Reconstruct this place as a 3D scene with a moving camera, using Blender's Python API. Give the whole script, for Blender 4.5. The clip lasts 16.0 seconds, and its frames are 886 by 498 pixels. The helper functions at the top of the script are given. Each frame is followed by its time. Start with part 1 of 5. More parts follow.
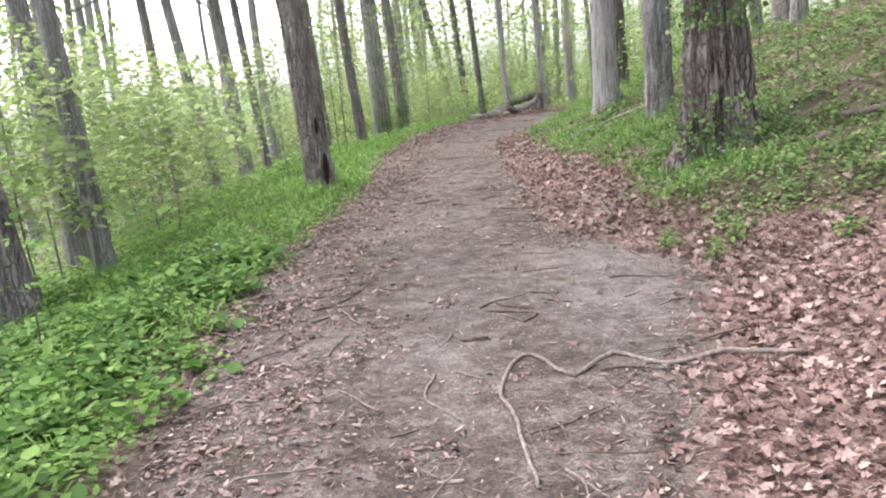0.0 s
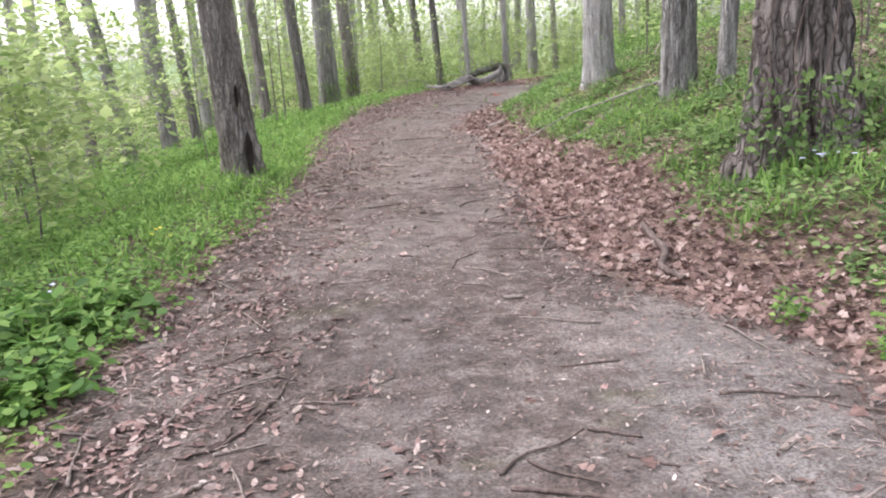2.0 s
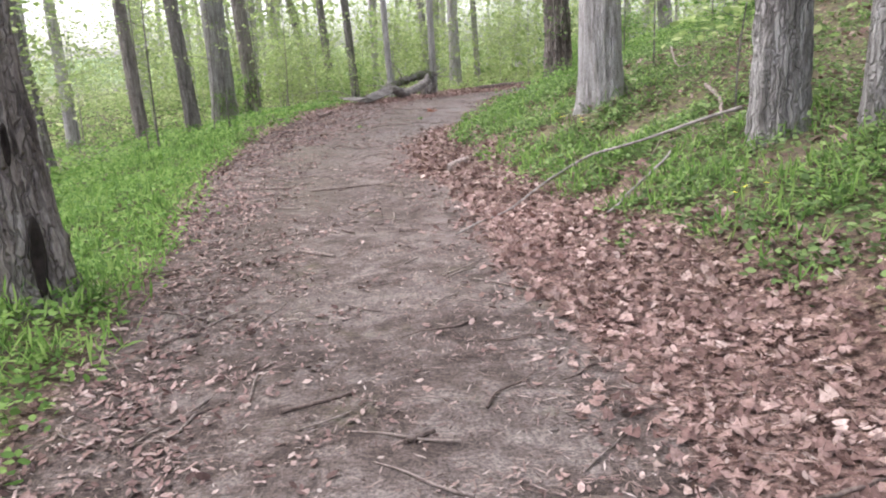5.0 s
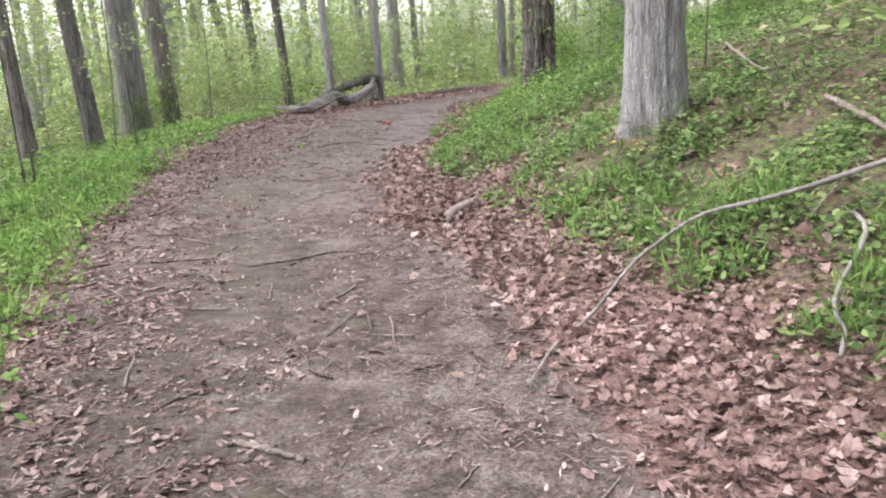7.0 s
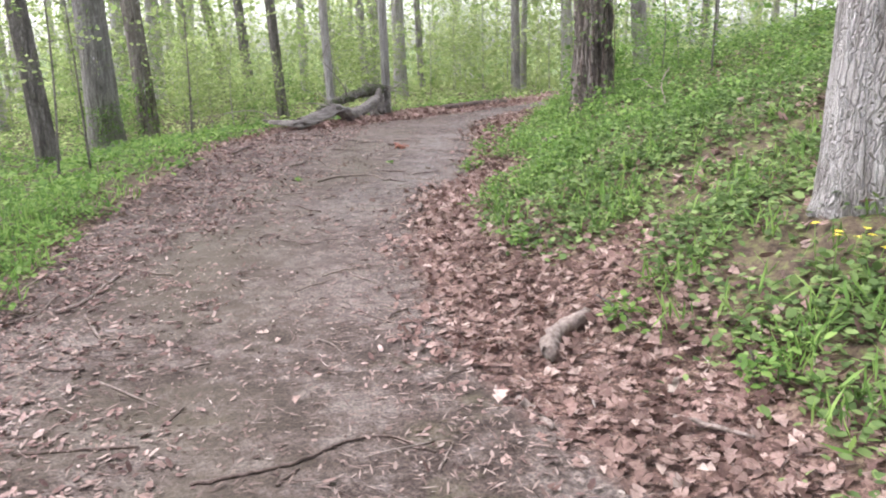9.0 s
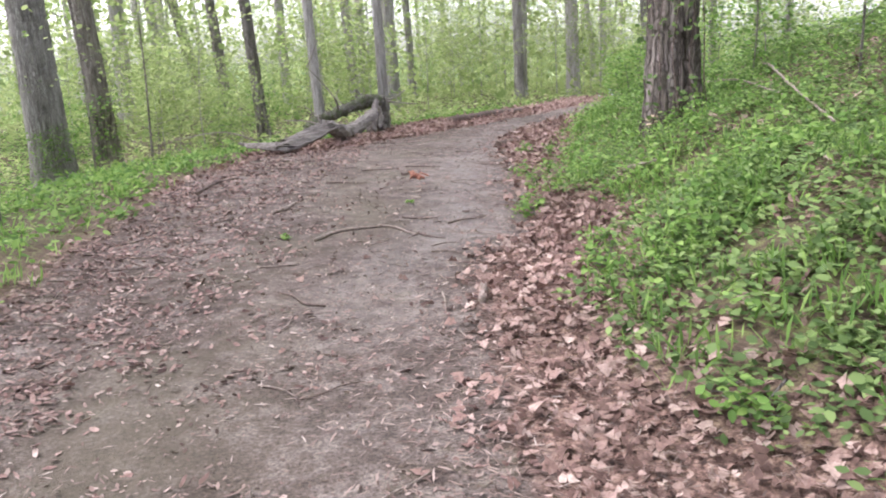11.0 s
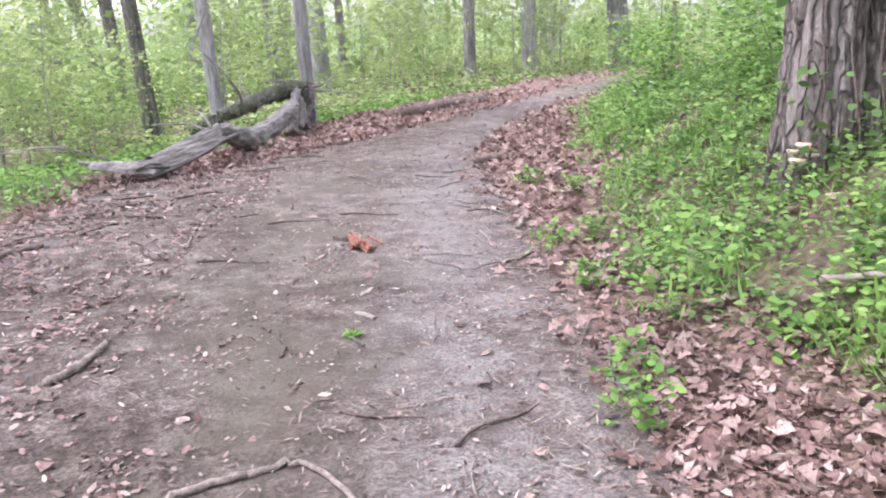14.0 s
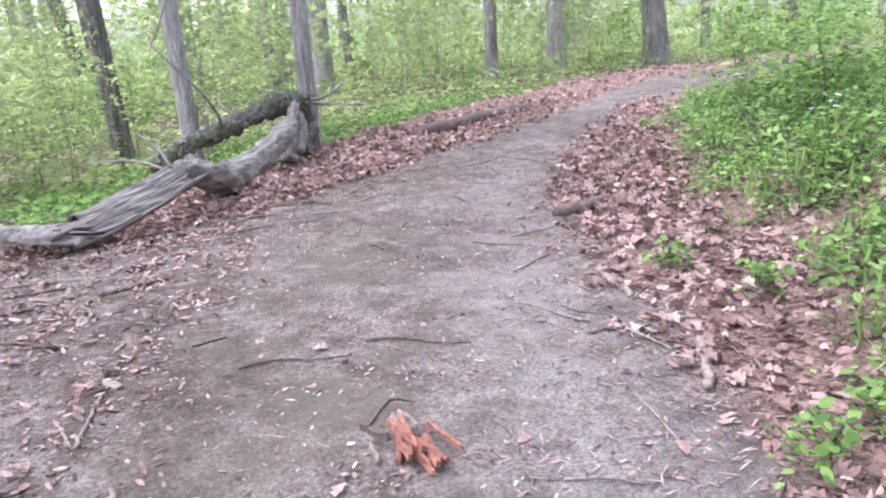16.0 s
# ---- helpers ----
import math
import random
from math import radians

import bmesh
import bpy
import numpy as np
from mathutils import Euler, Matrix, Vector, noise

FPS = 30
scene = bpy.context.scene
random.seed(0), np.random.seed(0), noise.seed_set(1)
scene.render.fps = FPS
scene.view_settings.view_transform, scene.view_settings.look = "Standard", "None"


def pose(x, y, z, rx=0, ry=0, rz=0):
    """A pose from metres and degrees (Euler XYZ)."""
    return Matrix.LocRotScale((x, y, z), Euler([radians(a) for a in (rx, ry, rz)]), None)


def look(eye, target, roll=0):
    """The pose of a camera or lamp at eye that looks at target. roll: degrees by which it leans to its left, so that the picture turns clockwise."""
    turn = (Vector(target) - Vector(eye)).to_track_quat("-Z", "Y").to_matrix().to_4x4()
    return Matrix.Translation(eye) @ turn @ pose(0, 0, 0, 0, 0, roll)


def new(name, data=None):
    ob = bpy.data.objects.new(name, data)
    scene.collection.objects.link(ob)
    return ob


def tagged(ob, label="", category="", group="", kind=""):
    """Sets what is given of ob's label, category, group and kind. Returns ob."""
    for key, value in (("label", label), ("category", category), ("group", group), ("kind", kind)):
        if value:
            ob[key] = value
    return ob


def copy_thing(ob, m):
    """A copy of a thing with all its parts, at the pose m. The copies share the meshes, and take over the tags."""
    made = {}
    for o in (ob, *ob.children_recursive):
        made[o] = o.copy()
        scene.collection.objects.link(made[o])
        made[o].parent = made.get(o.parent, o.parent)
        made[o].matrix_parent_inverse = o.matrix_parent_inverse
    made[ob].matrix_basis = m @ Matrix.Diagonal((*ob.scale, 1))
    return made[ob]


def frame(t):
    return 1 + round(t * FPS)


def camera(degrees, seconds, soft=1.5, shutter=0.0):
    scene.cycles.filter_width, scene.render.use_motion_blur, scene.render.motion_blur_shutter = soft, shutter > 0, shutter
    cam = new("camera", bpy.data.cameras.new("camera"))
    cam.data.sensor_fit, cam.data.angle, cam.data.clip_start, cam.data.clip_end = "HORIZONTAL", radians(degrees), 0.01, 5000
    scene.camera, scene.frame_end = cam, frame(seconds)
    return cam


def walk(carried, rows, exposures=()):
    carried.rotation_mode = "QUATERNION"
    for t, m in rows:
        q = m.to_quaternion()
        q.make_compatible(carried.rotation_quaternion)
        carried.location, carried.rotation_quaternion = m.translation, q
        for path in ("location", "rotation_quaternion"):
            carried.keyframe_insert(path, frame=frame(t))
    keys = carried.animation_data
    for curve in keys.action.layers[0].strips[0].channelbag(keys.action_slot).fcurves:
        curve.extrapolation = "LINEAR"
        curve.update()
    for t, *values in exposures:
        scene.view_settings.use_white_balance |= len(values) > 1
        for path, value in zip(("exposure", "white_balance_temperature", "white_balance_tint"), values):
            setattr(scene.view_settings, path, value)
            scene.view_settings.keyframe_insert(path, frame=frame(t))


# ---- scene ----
cam = camera(57.6, 16.0, soft=2.0)
PATH = [
    (0, (0.203, 0.41, 1.229), (0.158, 2.366, 0.812), -5.1),
    (0.5, (0.1, 1.104, 1.189), (0.15, 3.048, 0.723), -2.8),
    (1, (0.067, 1.847, 1.178), (0.106, 3.802, 0.755), -3.5),
    (1.5, (0.045, 2.545, 1.159), (0.186, 4.477, 0.665), -3.6),
    (2, (0.033, 3.285, 1.138), (0.113, 5.22, 0.641), -3.1),
    (2.5, (-0.038, 3.992, 1.117), (0.113, 5.913, 0.582), -2.4),
    (3, (-0.132, 4.718, 1.105), (0.041, 6.645, 0.598), -2.1),
    (3.5, (-0.185, 5.42, 1.117), (0.027, 7.346, 0.621), -2.4),
    (4, (-0.228, 6.14, 1.139), (0.049, 8.08, 0.739), -3.0),
    (4.2, (-0.207, 6.445, 1.146), (0.061, 8.373, 0.69), -2.4),
    (6.3, (-0.118, 9.728, 1.1), (0.261, 11.624, 0.587), -2.8),
    (6.5, (-0.119, 10.049, 1.095), (0.242, 11.956, 0.614), -2.6),
    (7, (-0.141, 10.812, 1.094), (0.334, 12.689, 0.594), -2.4),
    (7.5, (-0.117, 11.524, 1.106), (0.284, 13.418, 0.601), -2.5),
    (8, (-0.073, 12.276, 1.122), (0.432, 14.144, 0.614), -0.2),
    (8.5, (0.031, 12.949, 1.133), (0.462, 14.841, 0.648), -2.5),
    (9, (0.071, 13.677, 1.115), (0.572, 15.551, 0.63), -0.8),
    (9.2, (0.119, 13.984, 1.12), (0.604, 15.861, 0.627), -0.8),
    (11.3, (0.386, 17.095, 1.024), (0.924, 18.963, 0.556), -2.4),
    (11.5, (0.437, 17.368, 1.024), (0.905, 19.246, 0.519), -2.3),
    (12, (0.541, 18.091, 1.04), (1.113, 19.944, 0.551), -2.7),
    (12.5, (0.71, 18.735, 1.042), (1.28, 20.595, 0.579), -3.3),
    (13, (0.901, 19.463, 1.048), (1.538, 21.299, 0.575), -2.7),
    (13.5, (1.159, 20.089, 1.052), (1.812, 21.921, 0.584), -3.6),
    (14, (1.326, 20.815, 1.039), (2.011, 22.615, 0.5), -1.9),
    (14.5, (1.511, 21.48, 1.039), (2.146, 23.316, 0.562), -2.3),
    (15, (1.633, 22.205, 1.019), (2.305, 24.005, 0.462), -1.8),
    (15.5, (1.737, 22.839, 1.017), (2.405, 24.648, 0.485), -1.8),
    (16, (1.931, 23.553, 0.998), (2.604, 25.356, 0.452), -2.9),
]
walk(cam, [(t, look(eye, target, roll)) for t, eye, target, roll in PATH],
     [(0, 2.38, 6100, 16), (4, 2.32, 6100, 20), (6.5, 2.26, 6150, 18), (9, 2.36, 6120, 19), (11.3, 2.4, 6100, 20), (12.5, 2.72, 5870, 24), (14, 2.78, 5800, 22), (16, 2.82, 5600, 24)])

# ---- world, sun, exposure ----
world = bpy.data.worlds.new("world")
scene.world = world
world.use_nodes = True
wn, wl = world.node_tree.nodes, world.node_tree.links
sky = wn.new("ShaderNodeTexSky")
sky.sky_type = "NISHITA"
sky.sun_disc = False
sky.sun_elevation, sky.sun_rotation = radians(58), radians(-60)
sky.air_density, sky.dust_density, sky.ozone_density = 1.0, 3.0, 1.0
haze = wn.new("ShaderNodeHueSaturation")  # an overcast sky has little blue left
haze.inputs["Saturation"].default_value = 0.3
bg = wn["Background"]
bg.inputs["Strength"].default_value = 0.15
wl.new(sky.outputs["Color"], haze.inputs["Color"])
wl.new(haze.outputs["Color"], bg.inputs["Color"])
sun = new("sun", bpy.data.lights.new("sun", "SUN"))
sun.data.energy, sun.data.angle, sun.data.color = 0.6, radians(40), (1.0, 0.96, 0.9)
sun.matrix_world = look((-30, 15, 45), (0, 12, 0))


# ---- materials ----
def mat(name, rough=0.9):
    m = bpy.data.materials.new(name)
    m.use_nodes = True
    b = m.node_tree.nodes["Principled BSDF"]
    b.inputs["Roughness"].default_value = rough
    b.inputs["Specular IOR Level"].default_value = 0.25
    return m, m.node_tree.nodes, m.node_tree.links, b


def noise_at(n, l, scale, detail=4.0, rough=0.6, stretch=None, src="Object"):
    tc = n.new("ShaderNodeTexCoord")
    t = n.new("ShaderNodeTexNoise")
    t.inputs["Scale"].default_value, t.inputs["Detail"].default_value, t.inputs["Roughness"].default_value = scale, detail, rough
    if stretch:
        mp = n.new("ShaderNodeMapping")
        mp.inputs["Scale"].default_value = stretch
        l.new(tc.outputs[src], mp.inputs["Vector"])
        l.new(mp.outputs["Vector"], t.inputs["Vector"])
    else:
        l.new(tc.outputs[src], t.inputs["Vector"])
    return t.outputs["Fac"]


def ramp(n, l, fac, stops):
    r = n.new("ShaderNodeValToRGB")
    e = r.color_ramp.elements
    while len(e) < len(stops):
        e.new(0.5)
    for k, (p, c) in zip(e, stops):
        k.position, k.color = p, (*c, 1)
    l.new(fac, r.inputs["Fac"])
    return r.outputs["Color"]


def mix(n, l, fac, a, b, kind="MIX"):
    m = n.new("ShaderNodeMix")
    m.data_type, m.blend_type = "RGBA", kind
    for sock, v in ((m.inputs["Factor"], fac), (m.inputs["A"], a), (m.inputs["B"], b)):
        if isinstance(v, (int, float)):
            sock.default_value = v
        elif isinstance(v, tuple):
            sock.default_value = (*v, 1)
        else:
            l.new(v, sock)
    return m.outputs["Result"]


def bump(n, l, b, height, strength, dist=0.02):
    bp = n.new("ShaderNodeBump")
    bp.inputs["Strength"].default_value, bp.inputs["Distance"].default_value = strength, dist
    l.new(height, bp.inputs["Height"])
    l.new(bp.outputs["Normal"], b.inputs["Normal"])


def maths(n, l, op, a, b=0.0):
    m = n.new("ShaderNodeMath")
    m.operation, m.use_clamp = op, True
    for sock, v in zip(m.inputs, (a, b)):
        if isinstance(v, (int, float)):
            sock.default_value = v
        else:
            l.new(v, sock)
    return m.outputs[0]


def attr(n, name):
    a = n.new("ShaderNodeAttribute")
    a.attribute_name = name
    return a.outputs["Fac"]


def ground_material():
    m, n, l, b = mat("forest_floor", 0.95)
    big = noise_at(n, l, 0.75, 5, 0.62)
    mid = noise_at(n, l, 6.0, 6, 0.78)
    fine = noise_at(n, l, 60.0, 6, 0.75)
    grit = noise_at(n, l, 190.0, 3, 0.7)
    soil = ramp(n, l, big, [(0.4, (0.052, 0.037, 0.03)), (0.5, (0.09, 0.068, 0.057)), (0.59, (0.182, 0.152, 0.135))])
    soil = mix(n, l, 0.6, soil, ramp(n, l, mid, [(0.39, (0.04, 0.028, 0.022)), (0.5, (0.095, 0.072, 0.061)), (0.62, (0.198, 0.166, 0.148))]))
    soil = mix(n, l, 0.75, soil, ramp(n, l, fine, [(0.38, (0.25, 0.22, 0.2)), (0.5, (0.95, 0.95, 0.95)), (0.62, (1.75, 1.7, 1.65))]), "MULTIPLY")
    soil = mix(n, l, ramp(n, l, grit, [(0.6, (0, 0, 0)), (0.72, (0.6, 0.6, 0.6))]), soil, (0.27, 0.225, 0.205))
    moss = ramp(n, l, noise_at(n, l, 1.7, 5, 0.7), [(0.6, (0, 0, 0)), (0.75, (0.35, 0.35, 0.35))])
    soil = mix(n, l, moss, soil, (0.13, 0.13, 0.055))
    gravel = maths(n, l, "MULTIPLY", attr(n, "gravel"), ramp(n, l, noise_at(n, l, 2.6, 5, 0.7), [(0.38, (0.1, 0.1, 0.1)), (0.56, (0.65, 0.65, 0.65))]))
    stone = ramp(n, l, noise_at(n, l, 75.0, 5, 0.75), [(0.38, (0.085, 0.078, 0.074)), (0.5, (0.2, 0.181, 0.167)), (0.62, (0.34, 0.316, 0.298))])
    soil = mix(n, l, gravel, soil, stone)
    damp = maths(n, l, "MULTIPLY", attr(n, "damp"), ramp(n, l, noise_at(n, l, 1.1, 4, 0.6), [(0.42, (0, 0, 0)), (0.58, (0.7, 0.7, 0.7))]))
    soil = mix(n, l, damp, soil, mix(n, l, fine, (0.05, 0.042, 0.028), (0.15, 0.128, 0.095)))
    litter = ramp(n, l, noise_at(n, l, 28.0, 4, 0.8), [(0.38, (0.04, 0.024, 0.019)), (0.5, (0.15, 0.09, 0.072)), (0.62, (0.3, 0.2, 0.165))])
    green = ramp(n, l, noise_at(n, l, 14.0, 5, 0.8), [(0.36, (0.03, 0.022, 0.015)), (0.5, (0.1, 0.072, 0.05)), (0.62, (0.13, 0.15, 0.05))])
    far = ramp(n, l, noise_at(n, l, 0.12, 4), [(0.35, (0.05, 0.08, 0.025)), (0.65, (0.1, 0.14, 0.045))])
    edge = maths(n, l, "ADD", attr(n, "litter"), maths(n, l, "SUBTRACT", mid, 0.5))
    c = mix(n, l, maths(n, l, "MULTIPLY", attr(n, "litter"), 1.0), green, litter)
    tr = n.new("ShaderNodeMapRange")
    tr.inputs["From Min"].default_value, tr.inputs["From Max"].default_value = 0.35, 0.65
    wob = maths(n, l, "ADD", attr(n, "trail"), maths(n, l, "MULTIPLY", maths(n, l, "SUBTRACT", mid, 0.45), 0.8))
    l.new(wob, tr.inputs["Value"])
    c = mix(n, l, tr.outputs["Result"], c, soil)
    c = mix(n, l, attr(n, "far"), c, far)
    l.new(c, b.inputs["Base Color"])
    bump(n, l, b, maths(n, l, "ADD", maths(n, l, "MULTIPLY", fine, 0.6), maths(n, l, "MULTIPLY", mid, 0.5)), 0.7, 0.03)
    return m


def bark_material(name, dark, light, pale, scale=9.0, moss=0.0, crack=0.75):
    m, n, l, b = mat(name, 0.93)
    ridge = noise_at(n, l, scale, 6, 0.7, (1.0, 1.0, 0.13))
    blotch = noise_at(n, l, 1.3, 4, 0.6)
    fine = noise_at(n, l, scale * 7, 4, 0.7, (1.0, 1.0, 0.35))
    tc = n.new("ShaderNodeTexCoord")
    mp = n.new("ShaderNodeMapping")
    mp.inputs["Scale"].default_value = (1.0, 1.0, 0.12)
    warp = n.new("ShaderNodeVectorMath")
    warp.operation = "ADD"
    wob = n.new("ShaderNodeTexNoise")
    wob.inputs["Scale"].default_value = scale * 0.7
    shr = n.new("ShaderNodeVectorMath")
    shr.operation = "SCALE"
    shr.inputs["Scale"].default_value = 0.9 / scale
    l.new(tc.outputs["Object"], wob.inputs["Vector"])
    l.new(wob.outputs["Color"], shr.inputs[0])
    l.new(tc.outputs["Object"], mp.inputs["Vector"])
    l.new(mp.outputs["Vector"], warp.inputs[0])
    l.new(shr.outputs["Vector"], warp.inputs[1])
    vo = n.new("ShaderNodeTexVoronoi")
    vo.feature = "DISTANCE_TO_EDGE"
    vo.inputs["Scale"].default_value = scale * 1.9
    l.new(warp.outputs["Vector"], vo.inputs["Vector"])
    plate = ramp(n, l, vo.outputs["Distance"], [(0.02, (0, 0, 0)), (0.16, (1, 1, 1))])
    c = ramp(n, l, ridge, [(0.38, dark), (0.5, light), (0.62, pale)])
    c = mix(n, l, plate, mix(n, l, crack, c, dark), c)
    c = mix(n, l, ramp(n, l, blotch, [(0.4, (0, 0, 0)), (0.7, (0.55, 0.55, 0.55))]), c, pale)
    c = mix(n, l, 0.6, c, ramp(n, l, fine, [(0.3, (0.5, 0.5, 0.5)), (0.7, (1.35, 1.35, 1.35))]), "MULTIPLY")
    if moss:
        c = mix(n, l, ramp(n, l, noise_at(n, l, 3.2, 5, 0.75), [(0.62 - 0.3 * moss, (0, 0, 0)), (0.8 - 0.3 * moss, (0.8, 0.8, 0.8))]), c, (0.12, 0.16, 0.05))
    l.new(c, b.inputs["Base Color"])
    bump(n, l, b, maths(n, l, "ADD", maths(n, l, "MULTIPLY", plate, 0.6), maths(n, l, "MULTIPLY", fine, 0.4)), 1.0, 0.05)
    return m


def leaf_material(name, stops, trans=0.45, rough=0.7, mottle=0.0):
    m, n, l, b = mat(name, rough)
    g = n.new("ShaderNodeNewGeometry")
    c = ramp(n, l, g.outputs["Random Per Island"], stops)
    c = mix(n, l, 0.5, c, ramp(n, l, noise_at(n, l, 0.8, 3), [(0.35, (0.72, 0.75, 0.7)), (0.65, (1.25, 1.2, 1.2))]), "MULTIPLY")
    if mottle:
        c = mix(n, l, 0.8, c, ramp(n, l, noise_at(n, l, mottle, 4, 0.7), [(0.38, (0.7, 0.66, 0.64)), (0.62, (1.35, 1.34, 1.33))]), "MULTIPLY")
    l.new(c, b.inputs["Base Color"])
    if trans:
        t = n.new("ShaderNodeBsdfTranslucent")
        l.new(c, t.inputs["Color"])
        s = n.new("ShaderNodeMixShader")
        s.inputs[0].default_value = trans
        l.new(b.outputs[0], s.inputs[1])
        l.new(t.outputs[0], s.inputs[2])
        l.new(s.outputs[0], n["Material Output"].inputs["Surface"])
    return m


def wood_material(name, dark, light, scale=14.0, axis=(1.0, 1.0, 1.0), along=0.0):
    m, n, l, b = mat(name, 0.9)
    f = noise_at(n, l, scale, 6, 0.75, axis)
    if along:
        grain = f.node.inputs["Vector"].links[0].from_node
        grain.vector_type = "TEXTURE"
        grain.inputs["Rotation"].default_value = (0, 0, radians(along))
        grain.inputs["Scale"].default_value = [1.0 / v for v in axis]
    o = noise_at(n, l, scale * 0.2, 3, 0.6)
    c = mix(n, l, 0.5, ramp(n, l, f, [(0.3, dark), (0.7, light)]), ramp(n, l, o, [(0.3, (0.55, 0.55, 0.55)), (0.7, (1.4, 1.4, 1.4))]), "MULTIPLY")
    l.new(c, b.inputs["Base Color"])
    bump(n, l, b, f, 0.8, 0.02)
    return m


GROUND = ground_material()
BARK_GREY = bark_material("grey_bark", (0.12, 0.108, 0.096), (0.265, 0.245, 0.225), (0.39, 0.37, 0.345), 13.0, 0.0, 0.6)
# pale grey bark; on distant trunks its lightness also stands in for haze
BARK_PALE_HAZY = bark_material("pale_hazy_bark", (0.23, 0.208, 0.19), (0.41, 0.382, 0.358), (0.53, 0.503, 0.475), 20.0, 0.0, 0.3)
BARK_BROWN = bark_material("brown_bark", (0.085, 0.07, 0.06), (0.225, 0.19, 0.166), (0.345, 0.31, 0.275), 11.0, 0.0, 0.65)
BARK_OAK = bark_material("furrowed_bark", (0.07, 0.055, 0.047), (0.185, 0.151, 0.132), (0.29, 0.25, 0.225), 8.0)
BARK_DARK = bark_material("dark_bark", (0.075, 0.066, 0.058), (0.19, 0.168, 0.15), (0.29, 0.265, 0.24), 12.0, 0.0, 0.6)
MOSSY = bark_material("mossy_bark", (0.06, 0.05, 0.04), (0.19, 0.17, 0.145), (0.33, 0.305, 0.27), 10.0, 0.6)
DEADWOOD = wood_material("weathered_deadwood", (0.09, 0.075, 0.065), (0.36, 0.32, 0.29))
DEADLOG = wood_material("split_grey_log", (0.045, 0.037, 0.032), (0.31, 0.275, 0.25), 26.0, (0.07, 1.0, 1.0), 42.0)
TWIG = wood_material("twig_wood", (0.1, 0.07, 0.055), (0.36, 0.3, 0.26), 40.0)
TWIG_DARK = wood_material("dark_twig_wood", (0.05, 0.035, 0.03), (0.2, 0.15, 0.125), 40.0)
PALE = wood_material("pale_split_wood", (0.17, 0.132, 0.107), (0.38, 0.315, 0.27), 30.0)
ROT = wood_material("red_rotten_wood", (0.12, 0.045, 0.03), (0.42, 0.19, 0.13), 35.0)
# rotten wood, coloured near-black for the shade inside a hollow
ROT_SHADE = wood_material("shaded_rot_hole", (0.012, 0.01, 0.008), (0.04, 0.03, 0.025), 20.0)
LITTER = leaf_material("dead_leaves", [(0.0, (0.085, 0.05, 0.041)), (0.35, (0.172, 0.108, 0.092)), (0.7, (0.258, 0.177, 0.153)), (0.93, (0.33, 0.243, 0.212)), (1.0, (0.4, 0.315, 0.275))], 0.12, 0.8, 38.0)
CHIPS = leaf_material("leaf_fragments", [(0.0, (0.04, 0.025, 0.02)), (0.35, (0.145, 0.1, 0.085)), (0.75, (0.235, 0.172, 0.148)), (0.96, (0.3, 0.236, 0.205)), (1.0, (0.44, 0.38, 0.34))], 0.0, 0.85)
SCRAPS = leaf_material("broken_leaves", [(0.0, (0.05, 0.029, 0.025)), (0.4, (0.17, 0.108, 0.095)), (0.8, (0.25, 0.178, 0.158)), (1.0, (0.35, 0.28, 0.25))], 0.05, 0.85, 50.0)
HERB = leaf_material("herb_leaves", [(0.0, (0.07, 0.14, 0.032)), (0.5, (0.155, 0.272, 0.06)), (1.0, (0.27, 0.39, 0.11))])
HERB_DARK = leaf_material("ivy_leaves", [(0.0, (0.065, 0.108, 0.036)), (0.5, (0.135, 0.21, 0.068)), (1.0, (0.265, 0.36, 0.13))])
HERB_BROAD = leaf_material("broad_herb_leaves", [(0.0, (0.045, 0.1, 0.022)), (0.6, (0.11, 0.215, 0.043)), (1.0, (0.21, 0.33, 0.08))])
# yellow-green young leaves, less saturated to carry the haze of the background
SPRING = leaf_material("spring_leaves", [(0.0, (0.18, 0.26, 0.085)), (0.5, (0.295, 0.37, 0.14)), (1.0, (0.42, 0.475, 0.22))], 0.6)
CANOPY = leaf_material("canopy_leaves", [(0.0, (0.15, 0.25, 0.045)), (0.5, (0.25, 0.37, 0.065)), (1.0, (0.36, 0.47, 0.11))], 0.55)
HEMLOCK = leaf_material("evergreen_needles", [(0.0, (0.03, 0.06, 0.022)), (1.0, (0.09, 0.14, 0.045))], 0.2)
YELLOW = leaf_material("yellow_petals", [(0.0, (0.75, 0.6, 0.03)), (1.0, (0.85, 0.75, 0.1))], 0.3)
VIOLET = leaf_material("pale_violet_petals", [(0.0, (0.5, 0.48, 0.75)), (1.0, (0.7, 0.68, 0.85))], 0.3)
FUNGUS = leaf_material("bracket_fungus", [(0.0, (0.34, 0.24, 0.16)), (1.0, (0.52, 0.42, 0.32))], 0.0)


# ---- the lie of the land ----
def line(text):
    return np.array([[float(v) for v in p.split(",")] for p in text.split()])


TRAIL_LEFT = line("-1.3,-40 -1.38,3.6 -1.42,5.2 -1.55,7 -1.38,10.2 -1.22,13.9 -1.4,17.9 -1.15,21 -0.5,24.4 -0.05,27 1.1,29.2 3.0,30.1 4.9,31.75 7.2,33.6 9.4,35.7 12,37.85 14.1,38.7 22,41.5 60,52")
